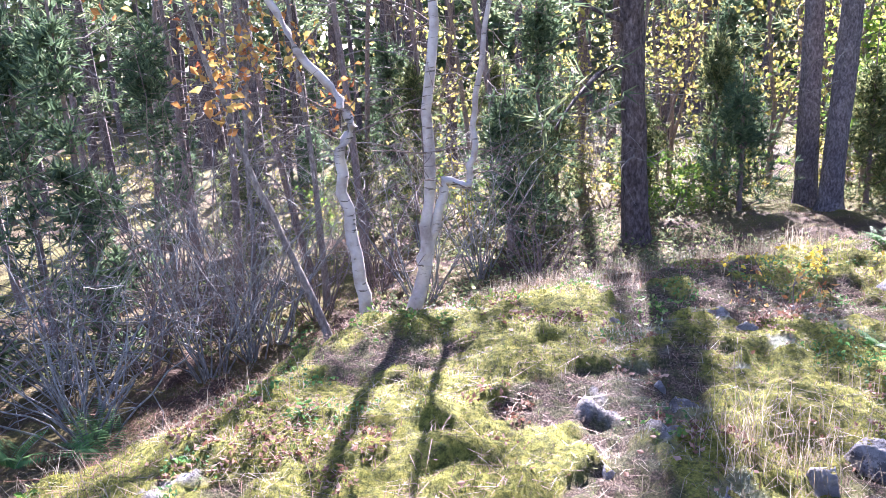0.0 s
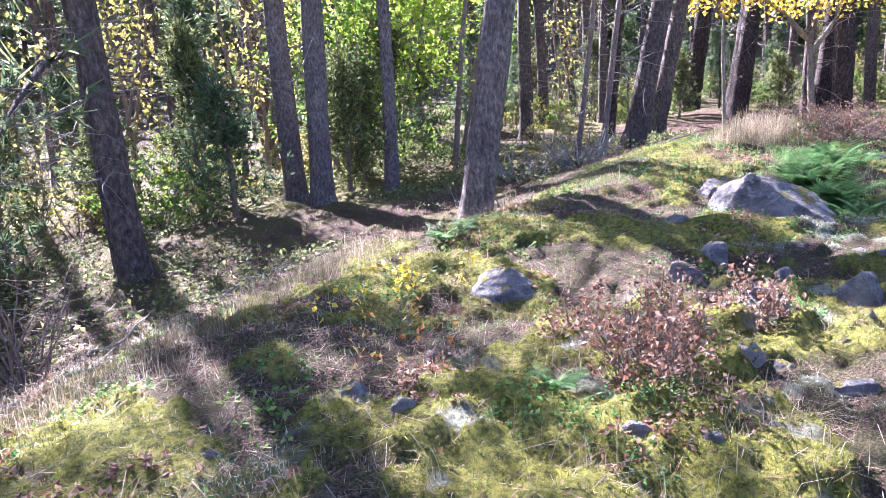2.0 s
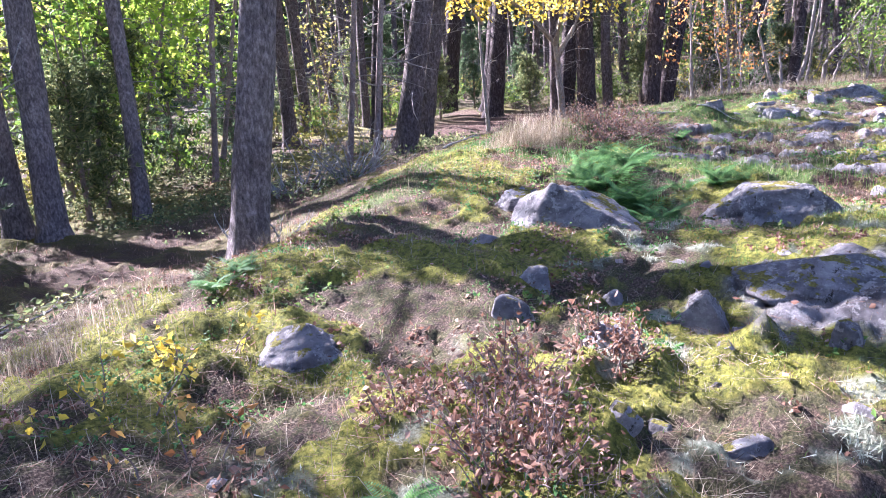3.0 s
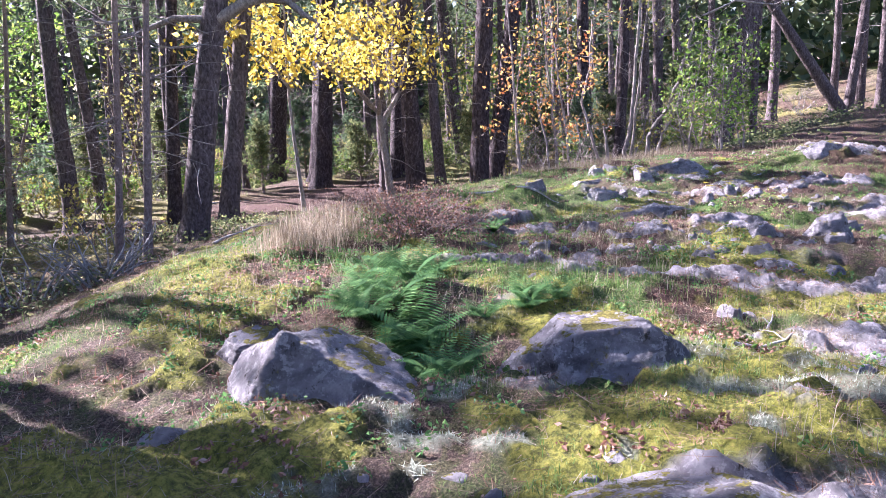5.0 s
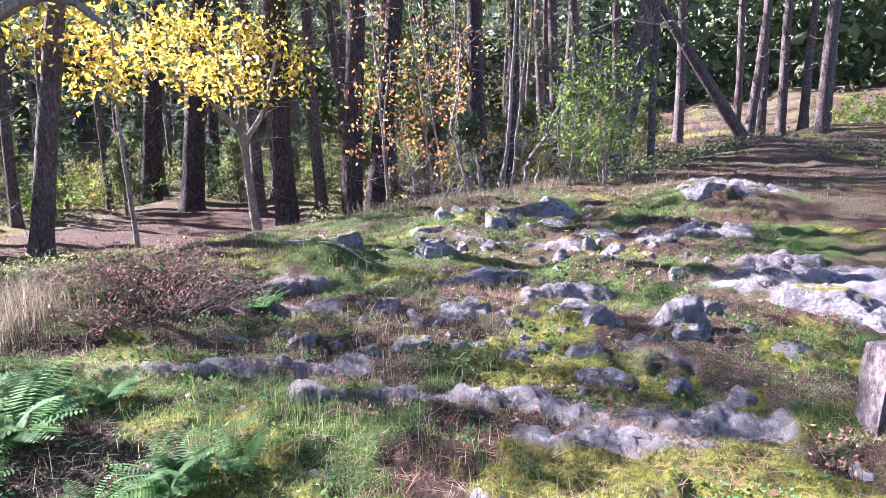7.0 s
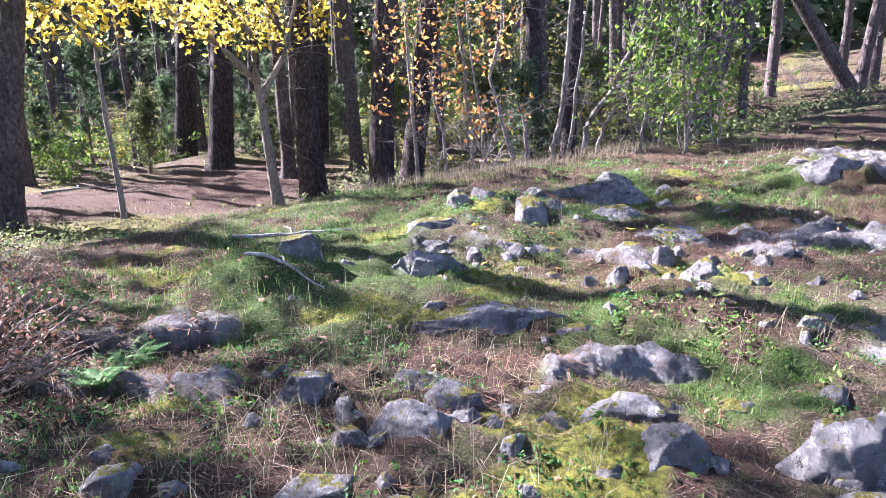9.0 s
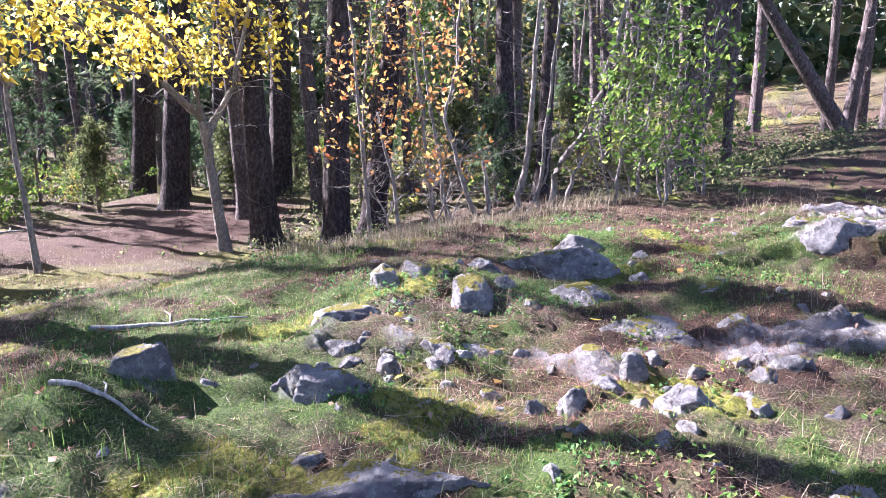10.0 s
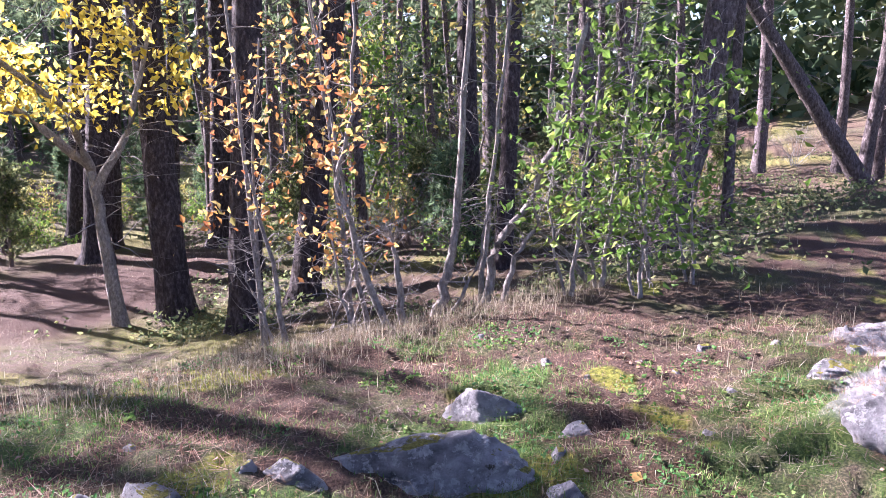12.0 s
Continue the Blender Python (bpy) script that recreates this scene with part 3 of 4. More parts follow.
# the third one's crown is made denser to shade the middle ledges
for k, (x, y) in enumerate([(11.12, 11.53), (10.8, 10.66), (9.6, 13.4), (13.2, 16.5)]):
    pine(x, y, 0.05, -0.12, 0.06, 8, 3.8, 185 + k, "thin young pine with many bare twigs", "young pines", TWIG, dead=26, dense=0.7 if k == 2 else 0.3)

young, slender = scene.objects["pine_tree.031"], scene.objects["pine_tree.028"]
rng = random.Random(6)
for x, y in [(-5.0, 9.5), (-4.2, 11.0), (-3.2, 9.8), (-2.4, 10.8), (-1.4, 10.0), (-0.6, 12.0), (0.8, 11.0), (-5.6, 12.5), (-6.5, 10.0), (-2.0, 13.8), (1.6, 14.6), (0.2, 15.2), (3.4, 16.0), (9.0, 17.0), (11.6, 15.6),
             (24.0, 11.5), (23.2, 13.0), (28.5, 12.5), (29.0, 8.0), (27.0, 5.4), (30.5, 5.0), (33.0, 6.5), (35.0, 4.0), (29.4, 16.8), (33.0, 17.0), (22.0, 20.5), (24.0, 23.0)]:
    copy_thing(young if x < 12 else slender, pose(x, y, gz1(x, y) - 0.1, rng.uniform(-5, 5), rng.uniform(-5, 5), rng.uniform(0, 360)))

# the wood beyond: copies of a few pines
first = [pine(-6.0 - 2 * k, 24.0 + 3 * k, 0.01 * k, -0.02, 0.12 + 0.03 * k, 14 + k, 3.2 + 0.8 * k, 200 + k, "pine in the dense wood behind", "pines of the wood", dense=0.5, dead=10, sides=9) for k in range(5)]
rng = random.Random(5)
placed = [(o.location.x, o.location.y) for o in scene.objects if o.name.startswith("pine_tree")]
tries = 0
while tries < 1500 and len(placed) < 240:
    tries += 1
    w, far = radians(rng.uniform(-38, 140)), rng.uniform(13, 66)
    x, y = 9 + far * math.cos(w), 3 + far * math.sin(w)
    d = (y - float(np.interp(x, EDGE_X, EDGE_Y)))
    if d < 4.5 or min((x - a) ** 2 + (y - b) ** 2 for a, b in placed) < 4.5:
        continue
    if ((x - 20.5) / 6.5) ** 2 + ((y - 14) / 3.8) ** 2 < 1 or (x > 28 and abs(y - 0.09 * (x - 20) + 2.6 * math.sin(x * 0.12)) < 2.0) or (x - 21) ** 2 / 12 + (y - 1.2) ** 2 / 5 < 1:
        continue
    placed.append((x, y))
    s = rng.uniform(0.75, 1.25)
    copy_thing(rng.choice(first), pose(x, y, gz1(x, y) - 0.12, rng.uniform(-3, 3), rng.uniform(-3, 3), rng.uniform(0, 360)))
# unseen pines added to the south, to keep low sky light off the shade
for k in range(22):
    w, far = radians(-150 + 125 * k / 22 + rng.uniform(-3, 3)), rng.uniform(14, 26)
    x, y = 7 + far * math.cos(w), 1 + far * math.sin(w)
    copy_thing(rng.choice(first), pose(x, y, gz1(x, y) - 0.12, 0, 0, rng.uniform(0, 360)))

# a dead limb across the leaning pine
V, F = [], []
side = Vector((0.353, -0.935, 0))
knot = Vector((12.75, 10.5, 2.35))
tube(V, F, [knot, knot + side * 0.42 + Vector((0, 0, 0.22)), knot + side * 0.75 + Vector((0, 0, 0.30)), knot + side * 1.1 + Vector((0, 0, 0.22)), knot + side * 1.3 + Vector((0, 0, 0.02)), knot + side * 1.5 + Vector((0, 0, -0.1))], [0.10, 0.085, 0.075, 0.06, 0.045, 0.02], 9, 0.2)
tube(V, F, [knot + side * 1.1 + Vector((0, 0, 0.2)), knot + side * 1.35 + Vector((0, 0, 0.25)), knot + side * 1.38 + Vector((0, 0, 0.7))], [0.05, 0.045, 0.02], 8, 0.2)
tube(V, F, [knot, knot - side * 0.7 + Vector((0, 0, 0.05)), knot - side * 1.3 + Vector((0, 0, -0.15)), knot - side * 1.9 + Vector((0, 0, -0.25))], [0.07, 0.05, 0.035, 0.01], 8, 0.2)
limb = part("dead_limb", V, F, GREY_BARK, scene.objects["pine_tree.008"], "crooked grey dead limb")
limb.matrix_parent_inverse = Matrix.Translation(-scene.objects["pine_tree.008"].location)

# birches at the brink
leafy("birch_tree", -0.33, 5.41, [([(0, 0, 0), (0.08, 0, 0.28), (0.14, 0, 0.57), (0.20, 0, 1.3), (0.29, 0, 2.5), (0.40, 0.1, 5.0), (0.5, 0.2, 7.5)], 0.062),
                                  ([(0.12, 0, 0.45), (0.25, 0, 0.85), (0.30, 0.0, 1.10), (0.48, 0, 1.04), (0.52, 0, 1.25), (0.56, 0, 1.7), (0.74, 0, 2.6), (1.0, 0, 4.5)], 0.042)],
      OLIVE, 0.035, 2, 301, "two-stemmed white birch on the mossy brink", group="birches", bark_mat=BIRCH_BARK, twig_mat=TWIG, twigs=16, leaf_from=2.6)
leafy("birch_tree", -0.62, 5.23, [([(0, 0, 0), (-0.06, 0, 0.4), (-0.11, 0, 0.83), (-0.15, 0, 1.35), (-0.03, 0, 1.56), (-0.11, 0, 1.75), (-0.39, 0, 2.10), (-0.62, 0, 2.6), (-0.9, 0.2, 4.6), (-1.0, 0.2, 6.5)], 0.052)],
      OLIVE, 0.035, 2, 302, "crooked white birch with bare twigs", group="birches", bark_mat=BIRCH_BARK, twig_mat=TWIG, twigs=14, leaf_from=2.8)
leafy("rowan_tree", -1.11, 5.96, [([(0, 0, 0), (-0.25, 0, 0.9), (-0.55, 0, 1.7), (-0.85, 0, 2.7), (-1.0, 0, 3.6)], 0.036)], ORANGE, 0.055, 4, 303, "slanting rowan with orange autumn leaves", group="rowans", twigs=16, leaf_from=2.1, reach=0.9)
leafy("birch_tree", -1.58, 8.0, [([(0, 0, 0), (0.0, 0, 1.4), (-0.1, 0, 3.0), (-0.1, 0, 5.5)], 0.042)], OLIVE, 0.04, 3, 304, "thin young birch behind the brink", group="birches", twigs=12, leaf_from=1.8)
leafy("rowan_tree", -2.3, 7.6, [([(0, 0, 0), (0.1, 0, 1.5), (0.2, 0, 3.0), (0.2, 0, 4.0)], 0.03)], ORANGE, 0.055, 4, 305, "young rowan with red and yellow leaves", group="rowans", twigs=14, leaf_from=2.4)

# maple with yellow leaves over the path
leafy("maple_tree", 20.26, 11.36, [([(0, 0, 0), (-0.05, 0.1, 1.4), (-0.1, 0.2, 2.5), (-0.8, 0.6, 3.3), (-1.8, 1.4, 4.2)], 0.11), ([(-0.08, 0.15, 2.2), (0.3, -0.3, 3.2), (0.5, -0.6, 4.6)], 0.07),
                                   ([(-0.1, 0.2, 2.5), (-1.0, -0.4, 3.4), (-2.4, -0.7, 4.1), (-3.6, -0.9, 4.3)], 0.06)],
      YELLOW, 0.08, 3, 310, "small maple with bright yellow autumn leaves", group="maples", twigs=22, reach=1.4, leaf_from=3.2, spread_by=0.16)
leafy("maple_tree", 16.4, 11.6, [([(0, 0, 0), (0.0, 0.1, 1.6), (0.1, 0.2, 3.2), (0.1, 0.1, 5.0)], 0.045), ([(0.1, 0.1, 2.6), (-0.5, 0.3, 3.3), (-1.2, 0.5, 3.8)], 0.035)],
      YELLOW, 0.09, 3, 311, "slim maple with yellow leaves by the path", group="maples", twigs=20, reach=1.2, leaf_from=2.9, spread_by=0.16)
# rowans and bare stems behind the rock's crest
for k, (x, y, dx, dy, h, r, m, lf) in enumerate([(18.3, 7.3, -0.10, 0.25, 4.5, 0.035, ORANGE, 1.3), (19.2, 6.7, -0.15, 0.35, 4.2, 0.04, ORANGE, 1.2), (18.8, 6.3, -0.2, 0.45, 3.8, 0.03, ORANGE, 1.3), 
                                                 (18.5, 3.7, 0.1, -0.3, 2.4, 0.025, GREEN, 0.4), (18.9, 3.3, 0.1, 0.3, 2.2, 0.02, GREEN, 0.4), (18.2, 3.3, 0.0, 0.0, 1.9, 0.02, GREEN, 0.3), (19.0, 2.9, 0.0, 0.1, 2.0, 0.02, GREEN, 0.4), (18.1, 3.9, 0.1, -0.2, 2.1, 0.02, GREEN, 0.5), (19.4, 5.2, 0.2, -0.4, 4.2, 0.035, OLIVE, 2.8)]):
    leafy("rowan_tree" if m is ORANGE else "alder_tree", x, y, [([(0, 0, 0), (dx * 0.2, dy * 0.2, h * 0.25), (dx * 0.5, dy * 0.5, h * 0.55), (dx, dy, h)], r), *([([(0.05, 0.05, 0), (-dx * 0.3 + 0.1, -dy * 0.2 + 0.2, h * 0.4), (-dx * 0.4, -dy * 0.3, h * 0.75)], r * 0.7)] if m is GREEN or k % 3 == 0 else [])],
          m, 0.055, 1, 320 + k, "slim rowan with rust-red and yellow leaves" if m is ORANGE else "many-stemmed sapling with pale bark and green leaves",
          group="saplings behind the rock", bark_mat=GREY_BARK, twigs=15, reach=0.85, leaf_from=lf, spread_by=0.13)
# crooked pale stems along the crest's foot: place along the row, then offset and height of each bend
for k, (at, r, bends, m, lf) in enumerate([
        (-1.5, 0.030, [(-0.10, 0.9), (-0.25, 1.73)], ORANGE, 1.2), (-1.22, 0.020, [(0.25, 0.5), (0.48, 1.1)], None, 9), (-0.48, 0.035, [(-0.25, 0.7), (-0.46, 1.38), (-0.30, 2.0), (-0.25, 2.9)], ORANGE, 1.5),
        (-0.12, 0.055, [(0.10, 0.4), (0.20, 0.8), (0.28, 1.6), (0.36, 2.8), (0.45, 4.5)], OLIVE, 2.4), (0.36, 0.045, [(0.08, 0.5), (0.20, 0.75), (0.45, 1.05), (0.62, 1.5), (0.75, 2.0), (0.95, 2.7), (1.7, 3.0), (2.4, 2.9)], OLIVE, 3.2),
        (0.49, 0.030, [(0.15, 0.45), (0.35, 0.75), (0.30, 0.95)], None, 9), (1.48, 0.035, [(-0.30, 0.35), (-0.58, 0.62)], None, 9), (-1.58, 0.022, [(-0.10, 0.45), (-0.25, 0.85)], None, 9),
        (-0.38, 0.045, [(-0.03, 0.5), (-0.08, 0.9)], None, 9), (-0.95, 0.018, [(0.12, 0.4), (0.36, 0.9)], None, 9), (-0.75, 0.020, [(-0.2, 0.4), (-0.25, 1.0)], ORANGE, 0.7), (0.0, 0.022, [(0.3, 0.5), (0.42, 1.1)], None, 9)]):
    back = 0.25 * math.sin(k * 2.3)
    x, y = 17.95 + 0.364 * at + 0.93 * back, 5.04 - 0.932 * at + 0.36 * back
    leafy("crooked_sapling", x, y, [([(0, 0, -0.05)] + [(0.364 * o, -0.932 * o, h) for o, h in bends], r)], m, 0.05, 1, 380 + k,
          "crooked pale-barked sapling with rusty leaves" if m is ORANGE else "crooked bare sapling stem with pale bark", group="saplings behind the rock", bark_mat=GREY_BARK, twigs=9 + 2 * len(bends), reach=0.55, leaf_from=lf, spread_by=0.08)
# sunlit leafy trees between the pines
for k, (x, y, h, m) in enumerate([(8.9, 14.6, 5, LIME), (9.5, 16.5, 6, LIME), (11.5, 18.0, 7, LIME), (13.0, 19.5, 7, LIME), (8.2, 19.0, 7, OLIVE), (4.2, 17.0, 6, OLIVE), (2.0, 18.0, 6, OLIVE), (-1.0, 16.0, 6, OLIVE), (6.8, 17.2, 6, OLIVE), (10.4, 21, 8, OLIVE), (14.6, 22, 8, OLIVE), (7.8, 15.0, 4.5, GREEN), (5.0, 19.0, 7, OLIVE), (30, 9, 6, OLIVE), (27, 10.5, 5, GREEN), (33, 14, 6, OLIVE), (22, 22, 6, OLIVE), (17, 21, 6, GREEN)]):
    leafy("leafy_tree", x, y, [([(0, 0, 0), (0.1, 0.1, h * 0.3), (0.0, 0.3, h * 0.6), (0.2, 0.2, h)], 0.06), ([(0.05, 0, h * 0.15), (0.6, -0.4, h * 0.5), (0.9, -0.6, h * 0.8)], 0.04)], m, 0.085, 1 if m is OLIVE else 3, 340 + k,
          "broad-leaved tree glowing in the sun between pines", group="leafy trees", bark_mat=TWIG, twigs=26, reach=1.6, leaf_from=0.7, spread_by=0.2)

# undergrowth
junipers = [juniper("juniper_bush", x, y, h, w, 400 + k, "dark green juniper in the undergrowth") for k, (x, y, h, w) in enumerate([(-3.5, 6.6, 4.2, 0.5), (-4.2, 5.6, 3.4, 0.6), (-4.6, 7.6, 4.6, 0.8), (0.6, 9.9, 2.6, 0.8), (4.6, 12.6, 2.6, 0.9)])]
bare = [twig_bush("bare_bush", x, y, h, 18, 420 + k, "grey lichen-covered bare bush", m, 0.4, thick=0.007, apart=True) for k, (x, y, h, m) in enumerate([(-2.2, 5.9, 2.2, PALE_TWIG), (-1.9, 6.9, 2.4, PALE_TWIG), (-3.0, 5.2, 1.8, PALE_TWIG), (-2.8, 7.8, 2.8, TWIG), (-1.2, 8.8, 2.0, TWIG), (0.8, 7.4, 1.4, TWIG)])]
low = [twig_bush("leafy_bush", x, y, h, 8, 440 + k, "low leafy bush on the forest floor", TWIG, 0.7, "low bushes", m, 0.055, 4) for k, (x, y, h, m) in enumerate([(3.6, 13.0, 1.2, GREEN), (12.6, 13.6, 1.3, OLIVE), (21.5, 18.5, 1.3, GREEN), (23.5, 9.5, 1.4, OLIVE)])]
rng = random.Random(9)
for k in range(330):
    w, far = radians(rng.uniform(-22, 138)), rng.uniform(12, 46)
    x, y = 9 + far * math.cos(w), 3 + far * math.sin(w)
    d = y - float(np.interp(x, EDGE_X, EDGE_Y))
    if d < 4.0 or ((x - 20.0) / 8.5) ** 2 + ((y - 13.2) / 5.6) ** 2 < 1 or (x > 27 and abs(y - 0.09 * (x - 20) + 2.6 * math.sin(x * 0.12)) < 2.0) or (x - 21) ** 2 / 14 + (y - 1.2) ** 2 / 7 < 1:
        continue
    kind = junipers if rng.random() < 0.25 else low if rng.random() < 0.72 else bare
    copy_thing(rng.choice(kind), pose(x, y, gz1(x, y) - 0.04, 0, 0, rng.uniform(0, 360)))
for x, y in [(-3.8, 4.6), (-2.6, 4.6), (-4.6, 5.8), (-1.6, 7.6), (-3.4, 8.8), (-0.4, 7.2), (-2.9, 6.3), (-2.0, 6.4), (-2.5, 7.1), (-3.2, 7.4), (-2.3, 8.4), (-1.0, 8.2), (-3.6, 6.0), (0.2, 8.6)]:
    copy_thing(rng.choice(bare), pose(x, y, gz1(x, y) - 0.04, 0, 0, rng.uniform(0, 360)))
for x, y in [(-5.2, 6.4), (-4.0, 9.6), (1.2, 11.8)]:
    copy_thing(rng.choice(junipers), pose(x, y, gz1(x, y) - 0.04, 0, 0, rng.uniform(0, 360)))
for k in range(60):
    x, y = (rng.uniform(24, 42), rng.uniform(3.5, 14)) if k < 24 else (rng.uniform(27, 42), rng.uniform(-9, -3.5)) if k < 36 else (rng.uniform(22, 36), rng.uniform(18, 28))
    copy_thing(rng.choice(low), pose(x, y, gz1(x, y) - 0.04, 0, 0, rng.uniform(0, 360)))
# dark evergreens between the trunks below the brink
deep = [juniper("spruce_bush", x, y, h, w, 460 + k, "dark evergreen bush in the shade of the pines", SAGE, 170) for k, (x, y, h, w) in enumerate([(0.9, 11.4, 2.4, 0.9), (4.4, 13.4, 3.6, 0.9), (6.9, 13.0, 3.0, 0.9)])]
for k, (x, y) in enumerate([(3.5, 14.6), (-0.9, 12.4), (1.6, 13.8), (-2.0, 13.4), (8.6, 14.2), (7.6, 13.6), (-3.6, 11.8), (0.4, 14.6),
                            (23.4, 17.6), (25.8, 15.2), (28.0, 14.6), (27.2, 9.2), (24.6, 6.4), (26.8, 4.6), (29.2, 6.4), (31.5, 10.5), (30.6, 14.2), (24.4, 10.6), (33.4, 2.9), (21.2, 19.6), (19.0, 20.6)]):
    copy_thing(deep[k % 3], pose(x, y, gz1(x, y) - 0.04, rng.uniform(-4, 4), rng.uniform(-4, 4), rng.uniform(0, 360)))
# far edge of the wood
g = np.random.default_rng(77)
w, far = np.radians(g.uniform(-45, 150, 30000)), g.uniform(56, 85, 30000)
px, py = 9 + far * np.cos(w), 3 + far * np.sin(w)
spots = np.stack([px, py, ground_z(px, py) + 17 * g.random(30000) ** 1.1], -1)
tagged(part("far_woods", *leaves(spots, 0.8, 0.6, 2, 78), NEEDLES, smooth_faces=False), "dark green far edge of the pine wood", "trees", kind="stuff")


# ---- rocks ----
def rock(x, y, wide, deep, height, turn, seed, label="grey lichen-spotted rock in the moss", name="rock", group="rocks", planes=()):
    """An angular stone: a ball cut by planes, a tilted flat top among them, chipped along its layers and half sunk."""
    rng = random.Random(seed)
    bm = bmesh.new()
    bmesh.ops.create_icosphere(bm, subdivisions=6 if wide > 0.6 else 5 if wide > 0.22 else 4, radius=1.0)
    cut = [(Vector(n).normalized(), c) for n, c in planes]
    if not planes:
        cut.append((Vector((rng.gauss(0, 0.25), rng.gauss(-0.25, 0.22), 1)).normalized(), rng.uniform(0.6, 0.75)))
        w0 = rng.uniform(0, 6.28)
        for k in range(6):
            w = w0 + k * 1.05 + rng.gauss(0, 0.22)
            cut.append((Vector((math.cos(w), math.sin(w), rng.uniform(0.05, 0.85))).normalized(), rng.uniform(0.55, 0.95)))
        for _ in range(3):
            cut.append((Vector((rng.gauss(0, 1), rng.gauss(0, 1), 0.9)).normalized(), rng.uniform(0.62, 0.82)))
    off = Vector((seed * 3.1, seed * 1.7, 0))
    top = max(0.4, min([1.0] + [c / n.z for n, c in cut if n.z > 0.88]))
    for v in bm.verts:
        d = v.co.normalized()
        reach = min([1.15] + [c / d.dot(n) for n, c in cut if d.dot(n) > 0.01])
        p = d * reach
        layer = 0.05 * (0.5 - abs((p.z * 3.1 + 0.8 * noise.noise(p * 1.3 + off)) % 1.0 - 0.5))
        reach *= 1 + 1.4 * layer + 0.045 * noise.fractal(p * 2.6 + off, 0.7, 2.1, 7) - 0.05 * abs(noise.noise(p * 4.0 + off))
        v.co = Vector((d.x * reach * wide * 0.58, d.y * reach * deep * 0.58, d.z * reach * height * 0.85 / top))
    me = bpy.data.meshes.new(name)
    bm.to_mesh(me)
    bm.free()
    me.materials.append(ROCK)
    me.polygons.foreach_set("use_smooth", [True] * len(me.polygons))
    ob = new(name, me)
    ob.matrix_world = pose(x, y, gz1(x, y) - 0.02, rng.uniform(-9, 9), rng.uniform(-9, 9), turn + rng.uniform(-8, 8))
    return tagged(ob, label, "rock", group)


# stones of the crest: x, y, width, depth, height
for k, (x, y, w, d, h) in enumerate([
        (15.39, 3.77, 0.42, 0.25, 0.17), (14.25, 4.35, 0.27, 0.18, 0.10), (14.06, 3.56, 0.46, 0.40, 0.15), (13.55, 4.22, 0.30, 0.36, 0.16), (13.58, 4.84, 0.22, 0.18, 0.16), (13.74, 4.68, 0.22, 0.19, 0.12),
        (13.96, 4.10, 0.18, 0.11, 0.07), (13.05, 4.43, 0.15, 0.09, 0.06), (14.74, 3.21, 0.19, 0.12, 0.09), (15.32, 3.30, 0.24, 0.14, 0.11), (13.81, 2.50, 0.21, 0.13, 0.07), (15.51, 1.73, 0.50, 0.30, 0.18),
        (16.15, 1.99, 0.36, 0.22, 0.07), (12.07, 5.55, 0.15, 0.12, 0.09), (11.62, 5.26, 0.30, 0.24, 0.15), (11.75, 4.97, 0.14, 0.08, 0.05)]):
    rock(x, y, w, d, h, -75, 500 + k, "grey angular stone on the grassy crest")
# broken blocks in the turf before the crest
for k, (x, y, w, d, h) in enumerate([
        (12.57, 4.67, 0.25, 0.15, 0.09), (12.76, 4.14, 0.24, 0.14, 0.09), (12.90, 3.91, 0.28, 0.14, 0.06), (12.97, 3.69, 0.11, 0.08, 0.06), (12.42, 4.30, 0.16, 0.13, 0.14), (12.28, 4.62, 0.09, 0.07, 0.07),
        (12.91, 3.28, 0.23, 0.14, 0.06), (12.80, 3.05, 0.15, 0.12, 0.12), (12.58, 3.15, 0.21, 0.17, 0.10), (12.45, 2.76, 0.27, 0.23, 0.16), (12.34, 3.27, 0.14, 0.12, 0.15), (12.33, 3.45, 0.14, 0.12, 0.13),
        (12.94, 2.72, 0.13, 0.09, 0.08), (13.08, 2.50, 0.13, 0.10, 0.09), (13.04, 2.28, 0.18, 0.15, 0.10), (12.76, 2.50, 0.11, 0.06, 0.05), (12.63, 2.08, 0.14, 0.10, 0.10), (11.85, 2.10, 0.21, 0.13, 0.08), (11.83, 1.92, 0.15, 0.10, 0.07)]):
    rock(x, y, w, d, h, -80, 520 + k, "broken block of pale grey rock in the turf")
# stones of the middle ledges
for k, (x, y, w, d, h) in enumerate([
        (10.17, 4.32, 0.30, 0.24, 0.16), (10.49, 3.87, 0.34, 0.21, 0.07), (10.08, 4.01, 0.16, 0.10, 0.08), (10.02, 3.70, 0.34, 0.20, 0.12), (10.29, 3.66, 0.26, 0.15, 0.09), (10.20, 3.42, 0.12, 0.08, 0.06),
        (10.62, 3.35, 0.19, 0.10, 0.05), (10.70, 2.52, 0.24, 0.15, 0.06), (10.16, 2.72, 0.27, 0.22, 0.13), (10.24, 2.20, 0.36, 0.32, 0.24), (10.68, 1.95, 0.20, 0.15, 0.13), (9.91, 2.41, 0.13, 0.08, 0.05), (9.99, 2.12, 0.25, 0.16, 0.08),
        (9.35, 2.66, 0.40, 0.25, 0.10), (9.40, 2.17, 0.16, 0.11, 0.10), (9.29, 1.84, 0.18, 0.15, 0.12), (9.89, 1.50, 0.25, 0.16, 0.09)]):
    rock(x, y, w, d, h, -78, 545 + k, "lichen-spotted stone on a mossy ledge")
